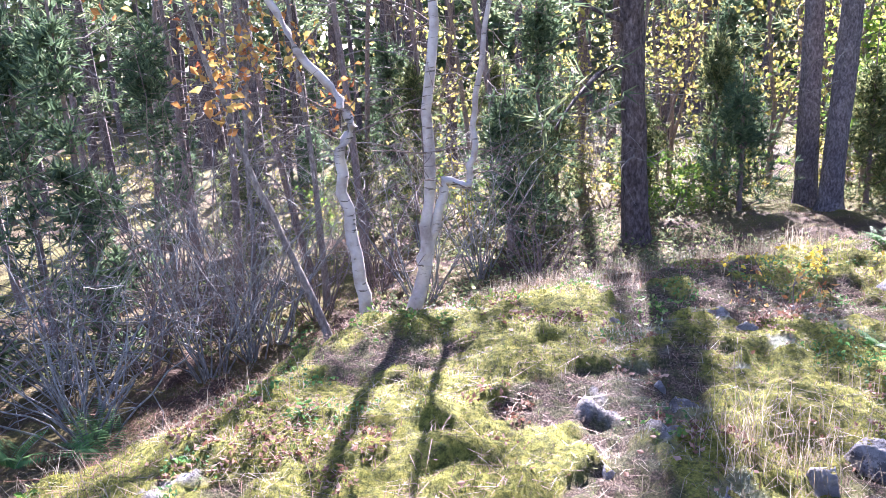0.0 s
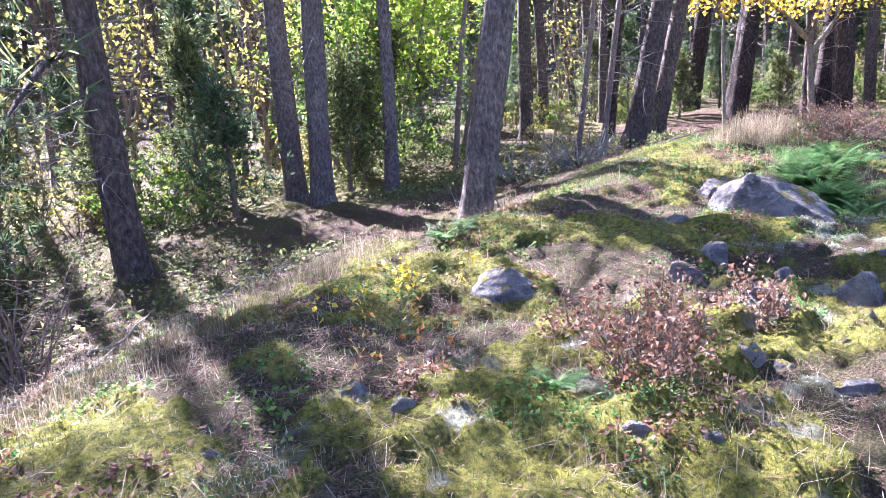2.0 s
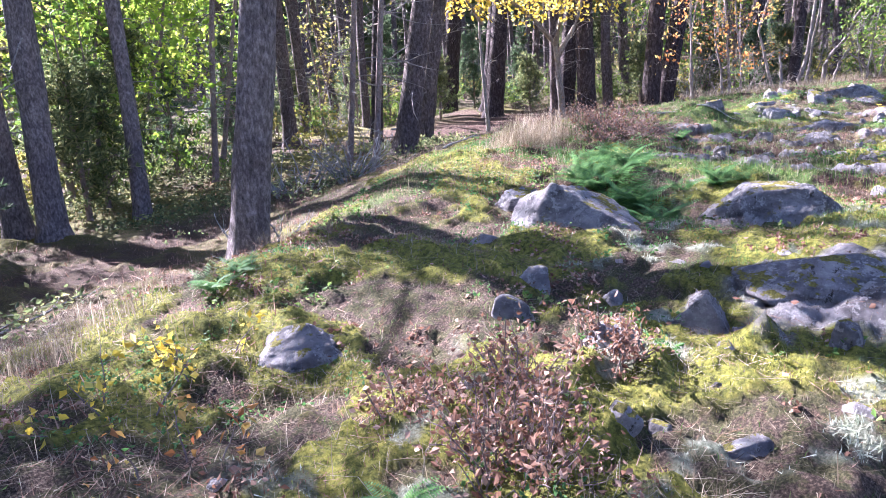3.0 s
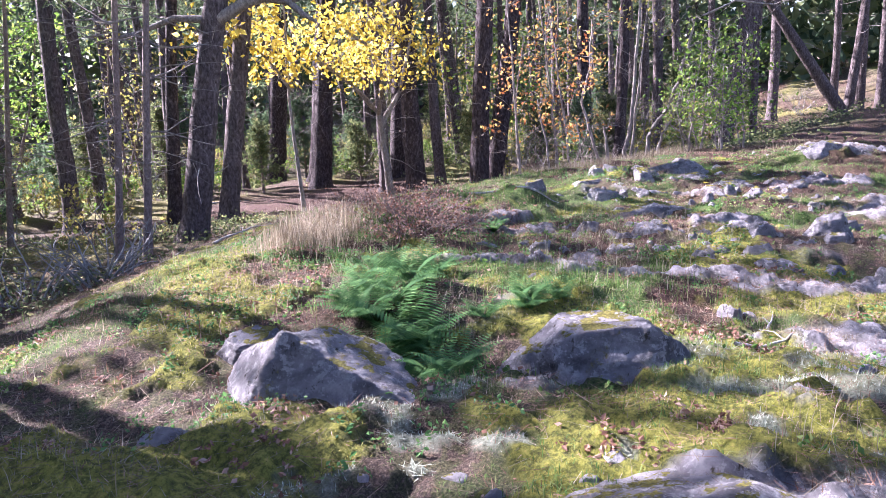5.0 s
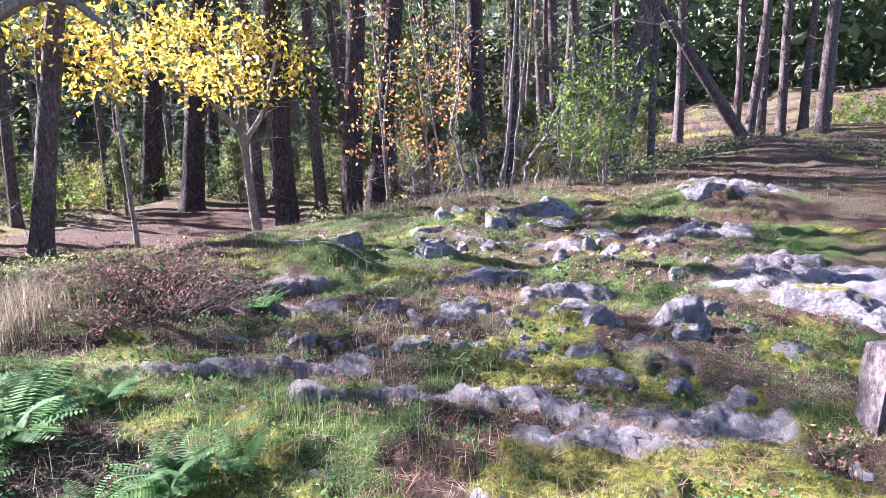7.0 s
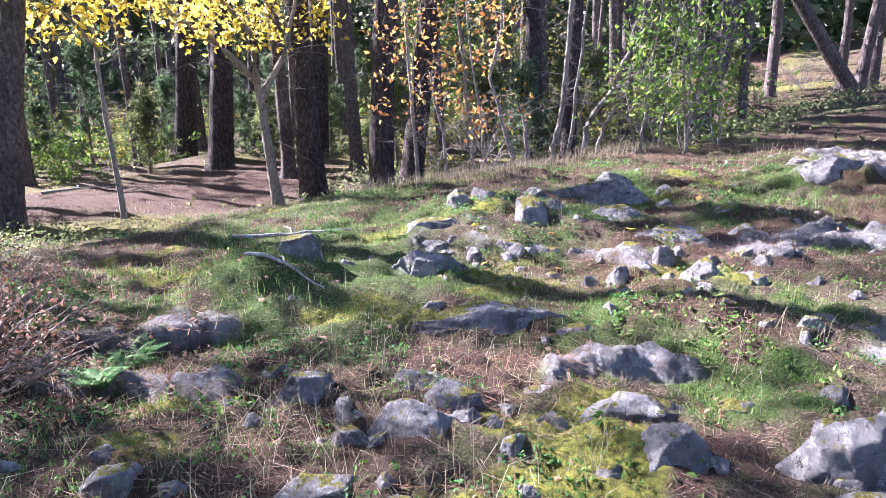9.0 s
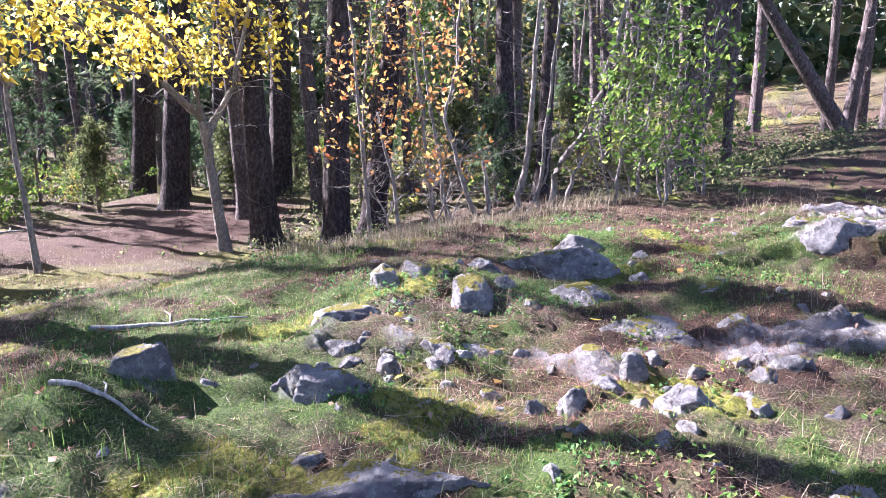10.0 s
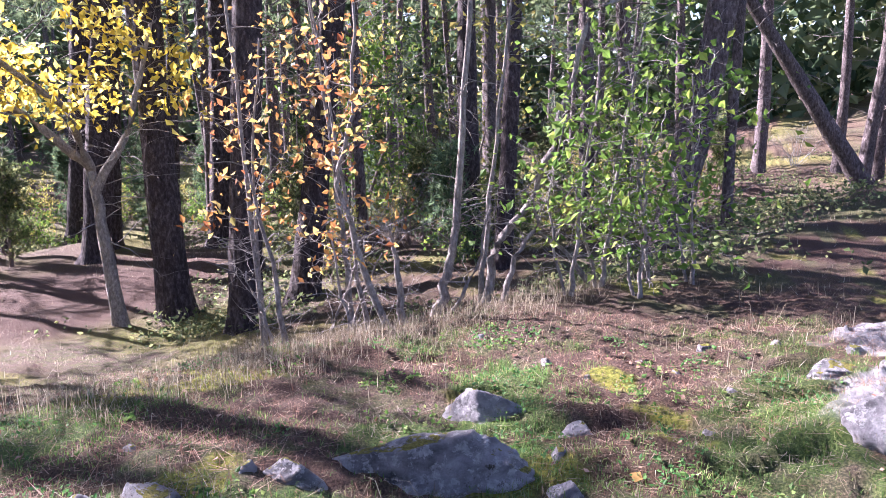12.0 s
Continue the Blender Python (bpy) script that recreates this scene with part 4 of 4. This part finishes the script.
for k, (x, y, w, d, h) in enumerate([
        (9.27, 5.00, 0.10, 0.07, 0.07), (9.45, 4.76, 0.12, 0.06, 0.05), (9.32, 4.56, 0.20, 0.12, 0.08), (9.40, 4.39, 0.13, 0.07, 0.05), (9.11, 4.53, 0.18, 0.08, 0.05), (9.59, 3.88, 0.34, 0.20, 0.07),
        (9.56, 3.57, 0.19, 0.13, 0.09), (9.64, 3.41, 0.18, 0.10, 0.06), (9.63, 3.14, 0.36, 0.18, 0.07), (9.63, 2.75, 0.28, 0.18, 0.10), (7.61, 4.18, 0.12, 0.06, 0.05), (7.74, 3.70, 0.36, 0.14, 0.05),
        (7.32, 3.59, 0.15, 0.10, 0.07), (6.82, 4.73, 0.14, 0.11, 0.11), (6.66, 2.36, 0.22, 0.14, 0.06)]):
    rock(x, y, w, d, h, -62, 565 + k, "small grey stone half sunk in moss")
# stones of the brink, where the walk begins
for k, (x, y, w, d, h) in enumerate([
        (6.22, 5.44, 0.41, 0.25, 0.16), (5.18, 5.20, 0.24, 0.20, 0.13), (4.25, 4.50, 0.24, 0.24, 0.15), (4.64, 4.04, 0.14, 0.11, 0.11), (3.94, 3.79, 0.32, 0.26, 0.13), (4.33, 2.85, 0.16, 0.13, 0.13),
        (3.40, 3.06, 0.28, 0.12, 0.06), (3.74, 2.62, 0.14, 0.09, 0.08), (1.11, 3.49, 0.09, 0.05, 0.05), (1.18, 3.30, 0.20, 0.12, 0.08), (1.86, 2.86, 0.23, 0.14, 0.08), (2.23, 2.88, 0.16, 0.09, 0.05), (4.66, 4.54, 0.21, 0.14, 0.11),
        (1.17, 2.51, 0.16, 0.09, 0.06), (1.57, 2.66, 0.15, 0.13, 0.10), (2.55, 2.75, 0.18, 0.12, 0.07)]):
    rock(x, y, w, d, h, -55, 590 + k, "grey stone among moss and lichen")
for k, (x, y, w, d, h, turn) in enumerate([(11.31, 3.82, 0.70, 0.26, 0.15, -72), (11.40, 3.36, 0.28, 0.15, 0.06, -78), (10.48, 2.89, 0.45, 0.26, 0.11, -84), (14.60, 4.00, 0.95, 0.36, 0.20, -70), (12.98, 4.85, 0.52, 0.30, 0.08, -56), (13.53, 2.98, 0.56, 0.32, 0.10, -84),
                                           (14.51, 2.65, 0.26, 0.14, 0.05, -89), (11.97, 4.45, 0.36, 0.21, 0.08, -52), (3.32, 5.28, 0.48, 0.30, 0.15, -40), (6.84, 1.95, 0.48, 0.26, 0.07, -100)]):
    rock(x, y, w, d, h, turn, 610 + k, "flat grey rock slab showing through the grass", "rock_slab", "rock slabs")
rock(5.86, 4.86, 0.90, 0.72, 0.46, -68, 600, "large angular grey boulder with a mossy back", "boulder", "boulders",
     planes=[((0.05, -0.80, 0.60), 0.42), ((-0.75, -0.3, 0.6), 0.62), ((0.62, 0.1, 0.8), 0.50), ((-0.3, 0.5, 0.9), 0.72), ((0, -1, 0), 0.62), ((-1, 0.3, 0), 0.85), ((1, 0.2, 0.1), 0.95), ((0, 1, 0.2), 0.9)])
rock(6.62, 3.55, 1.05, 0.66, 0.30, -70, 601, "pale rounded boulder with moss and lichen", "boulder", "boulders")
rock(4.36, 3.46, 0.42, 0.32, 0.24, -70, 632, "tilted dark boulder over a mossy hollow", "boulder", "boulders",
     planes=[((-0.45, -0.8, 0.25), 0.45), ((0.75, 0.0, 0.65), 0.42), ((-0.7, 0.3, 0.6), 0.6), ((0, 0.9, 0.4), 0.8), ((0.1, 0.2, 1), 0.8), ((1, -0.3, 0), 0.9)])
rock(5.00, 2.85, 0.95, 0.75, 0.19, -80, 633, "broad lichen-covered rock back", "boulder", "boulders")
rock(11.10, 1.15, 0.95, 0.60, 0.24, -95, 634, "broad lichen-covered rock back", "boulder", "boulders")

pebbles = [rock(4.0 + 0.3 * k, 3.3, 0.13, 0.10, 0.05, 30 * k, 620 + k, "small grey stone poking out of the turf", "stone", "stones") for k in range(6)]
rng = random.Random(33)
for k in range(190):
    x, y = (rng.uniform(7.6, 16.8), rng.uniform(1.0, 5.3)) if k < 110 else (rng.gauss(12.7, 0.5), rng.uniform(2.0, 4.8)) if k < 160 else (rng.gauss(9.9, 0.4), rng.uniform(2.0, 4.6))
    if k < 25:
        x, y = rng.uniform(0.6, 5.6), rng.uniform(2.6, 4.6)
    s = rng.uniform(0.4, 1.2)
    copy_thing(rng.choice(pebbles), pose(x, y, gz1(x, y) - 0.01, rng.uniform(-8, 8), rng.uniform(-8, 8), rng.uniform(0, 360)) @ Matrix.Diagonal((s, s * rng.uniform(0.6, 1.1), s, 1)))


# ---- ferns, shrubs, grass ----
def fern(x, y, size, fronds, seed, label="lush green fern clump in the hollow"):
    rng = random.Random(seed)
    plant = at_base("fern", x, y, label, "fern", "ferns", 0.02)
    for _ in range(fronds):
        w, ln, rise = rng.uniform(0, 6.28), size * rng.uniform(0.7, 1.15), rng.uniform(0.9, 1.9)
        out = Vector((math.cos(w), math.sin(w), 0))
        side = Vector((-math.sin(w), math.cos(w), 0))
        V, F = [], []
        n = 22
        for i in range(n):
            u = i / n
            p = out * (ln * (0.15 * u + 0.6 * u * u)) + Vector((0, 0, ln * (rise * 0.62 * u - 0.45 * u * u)))
            wide = ln * 0.24 * math.sin(math.pi * min(1, 0.12 + u * 0.9)) ** 0.8
            for s in (-1, 1):
                tip = p + side * s * wide + out * wide * 0.35 + Vector((0, 0, -wide * 0.25))
                b = len(V)
                V += [p, p.lerp(tip, 0.5) + out * ln * 0.02, tip, p.lerp(tip, 0.5) - out * ln * 0.02]
                F += [(b, b + 1, b + 2), (b, b + 2, b + 3)]
        part("frond", V, F, FERN, plant, smooth_faces=False)
    return plant


for k, (x, y, s, n) in enumerate([(6.50, 4.50, 0.42, 12), (6.72, 4.72, 0.46, 13), (6.38, 4.32, 0.34, 10), (6.75, 4.65, 0.40, 10), (6.9, 5.05, 0.38, 10), (7.48, 5.0, 0.40, 12), (7.75, 5.2, 0.40, 11), (7.3, 5.25, 0.38, 10), (7.35, 4.15, 0.30, 9), (7.6, 4.0, 0.26, 8),
                                  (8.1, 5.1, 0.32, 9), (6.55, 4.85, 0.4, 10), (6.3, 4.5, 0.32, 9), (7.05, 5.3, 0.36, 10), (7.1, 4.95, 0.34, 9), (7.5, 5.45, 0.34, 9), (7.9, 5.5, 0.32, 9), (7.2, 4.4, 0.26, 8), (7.5, 4.2, 0.24, 8), (3.63, 6.2, 0.26, 8), (3.95, 6.35, 0.24, 8), (9.9, 5.2, 0.22, 8), (10.2, 5.3, 0.22, 8), (2.4, 3.9, 0.18, 7)]):
    fern(x, y, s * 1.05, n * 2, 700 + k)
for k, (x, y) in enumerate([(-2.5, 4.5), (-2.2, 4.1), (-2.9, 4.2)]):
    fern(x, y, 0.4, 8, 730 + k, "bracken fern below the mossy brink")

twig_bush("heather_bush", 9.5, 5.85, 0.42, 110, 801, "brown withered heather tussock", TWIG, 1.5, "heather", BROWN, 0.018, 1, 0.004)
twig_bush("heather_bush", 9.9, 6.2, 0.36, 80, 802, "brown withered heather tussock", TWIG, 1.5, "heather", BROWN, 0.018, 1, 0.004)
for k, (x, y, h, n) in enumerate([(2.75, 3.69, 0.34, 36), (2.95, 3.85, 0.36, 30), (3.3, 3.95, 0.30, 26), (3.05, 4.3, 0.24, 24), (3.75, 3.75, 0.24, 22)]):
    twig_bush("dry_shrub", x, y, h, n, 810 + k, "withered shrub with curled brown leaves", TWIG, 0.5, "dry shrubs", BROWN, 0.020, 1, 0.0025)
for k, (x, y, h) in enumerate([(2.35, 5.3, 0.40), (2.2, 4.75, 0.34), (2.9, 5.5, 0.3)]):
    twig_bush("rowan_seedling", x, y, h, 4, 820 + k, "rowan seedling with a few yellow and orange leaves", TWIG, 0.5, "seedlings", ORANGE if k % 2 else YELLOW, 0.028, 1, 0.003)
twig_bush("dead_branch_heap", 5.45, 7.65, 0.5, 14, 830, "bare roots and dead twigs at the pine's foot", PALE_TWIG, 0.9, "dead wood")
for k, (x, y) in enumerate([(9.7, 10.2), (9.2, 9.8), (8.6, 10.4)]):
    twig_bush("dead_branch_heap", x, y, 1.0, 16, 840 + k, "heap of pale dead branches", PALE_TWIG, 1.0, "dead wood", thick=0.014)


def stick(x, y, turn, length, r, seed):
    rng = random.Random(seed)
    line = bent(rng, (0, 0, 0), (math.cos(radians(turn)), math.sin(radians(turn)), 0), length, 8, 0.07)
    line = [Vector((p.x, p.y, gz1(x + p.x, y + p.y) - gz1(x, y) + r * 1.2)) for p in line]
    V, F = [], []
    tube(V, F, line, [r * (1.1 - 0.8 * i / 8) for i in range(9)], 7)
    q = line[4]
    tube(V, F, [q, q + Vector((0.12 * length, 0.1 * length, 0.02)), q + Vector((0.2 * length, 0.22 * length, 0.01))], [r * 0.5, r * 0.4, r * 0.15], 5)
    ob = tagged(part("stick", V, F, PALE_TWIG), "fallen grey stick lying in the grass", "stick", "fallen sticks")
    ob.location = (x, y, gz1(x, y))


for k, (x, y, turn, ln, r) in enumerate([(12.4, 6.4, -60, 1.0, 0.018), (11.2, 5.35, -70, 0.5, 0.014), (7.0, 2.9, -60, 0.6, 0.010), (7.35, 2.75, -20, 0.3, 0.010), (9.4, 8.3, -25, 0.7, 0.016), (1.2, 7.6, 20, 1.2, 0.012), (0.6, 6.6, -30, 1.0, 0.010),
                                         (2.6, 8.4, 40, 1.4, 0.014), (3.4, 8.8, 10, 1.2, 0.012), (0.0, 6.0, 160, 0.9, 0.010), (19.0, 16.5, -20, 1.5, 0.03)]):
    stick(x, y, turn, ln, r, 850 + k)


def blades(name, label, mat, n, seed, density, length, width, lean, simple=False, region=(-2.6, 17.5, 1.0, 8.6)):
    """Thin bent blades strewn where density(x, y) allows."""
    g = np.random.default_rng(seed)
    x, y = g.uniform(region[0], region[1], n), g.uniform(region[2], region[3], n)
    keep = g.random(n) < density(x, y)
    x, y = x[keep], y[keep]
    n = len(x)
    tall = length * g.uniform(0.45, 1.25, n) * (0.75 + 0.5 * fbm(x, y, 1.7, 2, seed))
    w = g.uniform(0, 6.28, n)
    b = np.abs(g.normal(0, lean, n))
    z = sample(gz, x, y) - 0.005
    ox, oy, sx, sy = np.cos(w), np.sin(w), -np.sin(w) * width, np.cos(w) * width
    mid = np.stack([x + ox * tall * b * 0.3, y + oy * tall * b * 0.3, z + tall * 0.6], -1)
    tip = np.stack([x + ox * tall * b, y + oy * tall * b, z + tall * np.clip(1 - 0.35 * b * b, 0.3, 1)], -1)
    side = np.stack([sx, sy, 0 * sx], -1)
    root = np.stack([x, y, z], -1)
    if simple:
        tagged(part(name, np.stack([root - side, root + side, tip], 1).reshape(-1, 3), np.arange(n * 3).reshape(-1, 3), mat, smooth_faces=False), label, "moss" if "moss" in name else "litter", kind="stuff")
        return
    verts = np.stack([root - side, root + side, mid + side * 0.8, mid - side * 0.8, tip], 1).reshape(-1, 3)
    k = np.arange(n)[:, None] * 5
    faces = np.concatenate([k + np.array([[0, 1, 2]]), k + np.array([[0, 2, 3]]), k + np.array([[3, 2, 4]])], 0)
    tagged(part(name, verts, faces, mat, smooth_faces=False), label, "grass" if "grass" in name else "moss", kind="stuff")


def on_soil(x, y):
    rock, grass, litter, moss, lichen = (sample(f, x, y) for f in FIELDS)
    return 1 - rock, grass, litter, moss, lichen


def dry_places(x, y):
    soil, grass, litter, moss, lichen = on_soil(x, y)
    tuft = smooth(0.1, 0.4, fbm(x, y, 1.3, 3, 31))
    spot = np.exp(-((x - 8.7) / 0.7) ** 2 - ((y - 6.5) / 0.45) ** 2) + np.exp(-((x - 1.4) / 0.35) ** 2 - ((y - 2.85) / 0.25) ** 2) + 0.8 * np.exp(-((x - 0.9) / 0.5) ** 2 - ((y - 5.6) / 0.35) ** 2)
    spot = spot + 0.5 * np.exp(-((x - 17.0) / 1.2) ** 2 - ((y - 5.6) / 0.8) ** 2) + 0.5 * np.exp(-((x - 9.4) / 1.2) ** 2 - ((y - 4.0) / 0.7) ** 2)
    return np.clip(0.28 * tuft * clumps(x, y, 83, 4.0) + spot, 0, 1) * soil


def clumps(x, y, seed, size=6.0):
    """Tufts with bare gaps between them."""
    return smooth(0.0, 0.25, fbm(x, y, size, 2, seed))


blades("grass_green", "short green grass between the rocks", GRASS, 480000, 901, lambda x, y: on_soil(x, y)[0] * np.clip(on_soil(x, y)[1] * 0.7 + 0.03, 0, 1) * (0.35 + clumps(x, y, 81)), 0.05, 0.0018, 1.0)
blades("grass_tall", "taller green grass tufts among the stones", GRASS, 90000, 902, lambda x, y: on_soil(x, y)[0] * smooth(0.15, 0.45, fbm(x, y, 0.9, 3, 41)) * smooth(5.5, 7.5, x) * smooth(12.5, 10.0, x) * clumps(x, y, 82, 4.5), 0.17, 0.002, 0.7)
blades("grass_dry", "pale dry grass standing in tufts", STRAW, 130000, 903, dry_places, 0.20, 0.0014, 1.1)
blades("grass_plume", "tall pale dry grass clump beside the heather", STRAW, 5000, 921, lambda x, y: smooth(1.0, 0.3, np.hypot((x - 8.6) / 0.8, (y - 6.55) / 0.5)), 0.42, 0.0016, 0.8, False, (7.8, 9.5, 6.0, 7.1))
blades("grass_crest", "dry golden grass along the crest", STRAW, 9000, 922, lambda x, y: smooth(1.0, 0.4, np.abs(y - np.interp(x, EDGE_X, EDGE_Y) + 0.5) / 0.7), 0.24, 0.0016, 0.9, False, (14.5, 19.0, 3.6, 6.8))
blades("grass_brink", "withered grass hanging over the brink", STRAW, 5000, 923, lambda x, y: smooth(1.0, 0.4, np.abs(y - np.interp(x, EDGE_X, EDGE_Y) - 0.1) / 0.5), 0.24, 0.0014, 0.9, False, (0.2, 3.4, 4.8, 7.0))
blades("grass_stalks", "grey dead grass stalks among stones", STRAW, 700, 924, lambda x, y: smooth(1.0, 0.3, np.hypot((x - 1.5) / 0.4, (y - 2.95) / 0.35)), 0.34, 0.0016, 1.0, False, (1.0, 2.0, 2.5, 3.4))
blades("grass_far", "sparse dry grass on the forest floor", STRAW, 70000, 925, lambda x, y: 0.1 + 0.7 * smooth(0.0, 0.4, fbm(x, y, 0.8, 3, 91)), 0.13, 0.003, 1.2, True, (15.5, 34.0, -3.0, 20.0))
blades("grass_floor", "brown litter and grass below the brink", BROWN, 60000, 926, lambda x, y: 0.2 + 0.6 * smooth(0.0, 0.4, fbm(x, y, 1.1, 3, 93)), 0.10, 0.004, 1.8, True, (-5.0, 16.0, 5.0, 14.0))
blades("moss_carpet", "yellow-green moss cushions", MOSS, 700000, 904, lambda x, y: on_soil(x, y)[0] * on_soil(x, y)[3] * (0.3 + 0.7 * clumps(x, y, 84, 8.0)), 0.024, 0.0035, 0.9, True)
blades("moss_lichen", "pale reindeer lichen among the moss", LICHEN, 420000, 905, lambda x, y: on_soil(x, y)[0] * on_soil(x, y)[4] * (0.2 + clumps(x, y, 85, 9.0)), 0.032, 0.0035, 1.2, True, (-0.5, 8.0, 1.0, 5.2))
blades("needle_litter", "brown needles and straw strewn on the ground", BROWN, 300000, 908, lambda x, y: 0.15 + 0.5 * on_soil(x, y)[2] + 0.4 * smooth(0.1, 0.35, fbm(x, y, 2.1, 4, 71)), 0.06, 0.002, 2.6, True)
blades("straw_litter", "pale straw lying on the ground", STRAW, 300000, 909, lambda x, y: 0.16 + 0.6 * smooth(0.1, 0.35, fbm(x, y, 1.6, 4, 73)), 0.07, 0.0018, 2.4, True)
def herbs(name, label, mat, n, per, seed, density, size, high, region):
    """Low leafy plants in patches: small leaves strewn in knots over the ground."""
    g = np.random.default_rng(seed)
    x, y = g.uniform(region[0], region[1], n), g.uniform(region[2], region[3], n)
    keep = g.random(n) < density(x, y)
    x, y = x[keep], y[keep]
    knots = np.stack([x, y, sample(gz, x, y) + high * g.uniform(0.3, 1.0, len(x))], -1)
    tagged(part(name, *leaves(knots, size, high * 0.5, per, seed, 1.7, 0.25, 0.35), mat, smooth_faces=False), label, "plants", kind="stuff")


herbs("low_herb", "low dark green leafy plants between moss cushions", FERN, 26000, 4, 931, lambda x, y: on_soil(x, y)[0] * smooth(0.22, 0.4, fbm(x, y, 1.9, 3, 33)), 0.016, 0.03, (-2.0, 17.0, 1.0, 7.5))
herbs("bright_herb", "bright green clover and seedlings in small patches", GRASS, 16000, 5, 932, lambda x, y: on_soil(x, y)[0] * smooth(0.34, 0.45, fbm(x, y, 2.3, 3, 34)), 0.020, 0.03, (-2.0, 17.0, 1.0, 7.5))
herbs("withered_herb", "dark brown withered leaves between the moss", BROWN, 30000, 4, 933, lambda x, y: on_soil(x, y)[0] * smooth(0.25, 0.4, fbm(x, y, 2.7, 3, 35)) * smooth(12, 8, x), 0.018, 0.022, (-2.0, 12.0, 1.0, 7.5))
herbs("bilberry", "dark green bilberry scrub on the forest floor", SAGE, 26000, 5, 934, lambda x, y: smooth(-0.05, 0.2, fbm(x, y, 0.5, 3, 36)) * (1 - sample(FIELDS[2], x, y)), 0.05, 0.16, (18.5, 44.0, -6.0, 28.0))
herbs("brink_scrub", "low scrub on the forest floor below the brink", SAGE, 16000, 5, 935, lambda x, y: smooth(0.0, 0.2, fbm(x, y, 0.7, 3, 40)) * smooth(1.0, 2.0, y - np.interp(x, EDGE_X, EDGE_Y)), 0.035, 0.12, (-6.0, 15.0, 6.0, 20.0))
# a weathered post stub beside the slabs
bm = bmesh.new()
bmesh.ops.create_cube(bm, size=1.0)
bmesh.ops.subdivide_edges(bm, edges=bm.edges, cuts=5, use_grid_fill=True)
for v in bm.verts:
    v.co = Vector((v.co.x * 0.20, v.co.y * 0.24, (v.co.z + 0.5) * 0.46)) + 0.012 * noise.noise_vector(v.co * 3.0)
me = bpy.data.meshes.new("stump")
bm.to_mesh(me)
bm.free()
me.materials.append(SCALY_BARK)
stump = tagged(new("stump", me), "square-cut grey weathered post stub in the grass", "post")
stump.matrix_world = pose(9.04, 1.18, gz1(9.04, 1.18) - 0.06, 2, -3, 20)
# fallen leaves and needles
g = np.random.default_rng(906)
lx, ly = g.uniform(0, 17, 700), g.uniform(1.2, 7.5, 700)
tagged(part("fallen_leaves", *leaves(np.stack([lx, ly, sample(gz, lx, ly) + 0.018], -1), 0.030, 0.004, 1, 907, 1.3, 0.1, 0.85), BROWN, smooth_faces=False), "brown fallen leaves strewn on the moss", "leaves", kind="stuff")
for k, (x, y) in enumerate([(12.38, 4.22), (13.2, 3.9), (12.9, 2.6), (12.0, 3.2), (13.5, 3.4), (12.6, 3.7), (13.1, 4.5), (14.9, 2.9)]):
    ob = tagged(part("leaf", *leaves([(0, 0, 0)], 0.055, 0.0, 1, 910 + k, 1.3, 0.12, 0.9), YELLOW if k % 2 == 0 else ORANGE, smooth_faces=False), "yellow fallen leaf lying on green grass", "leaf", "fallen leaves")
    ob.location = (x, y, gz1(x, y) + 0.03)
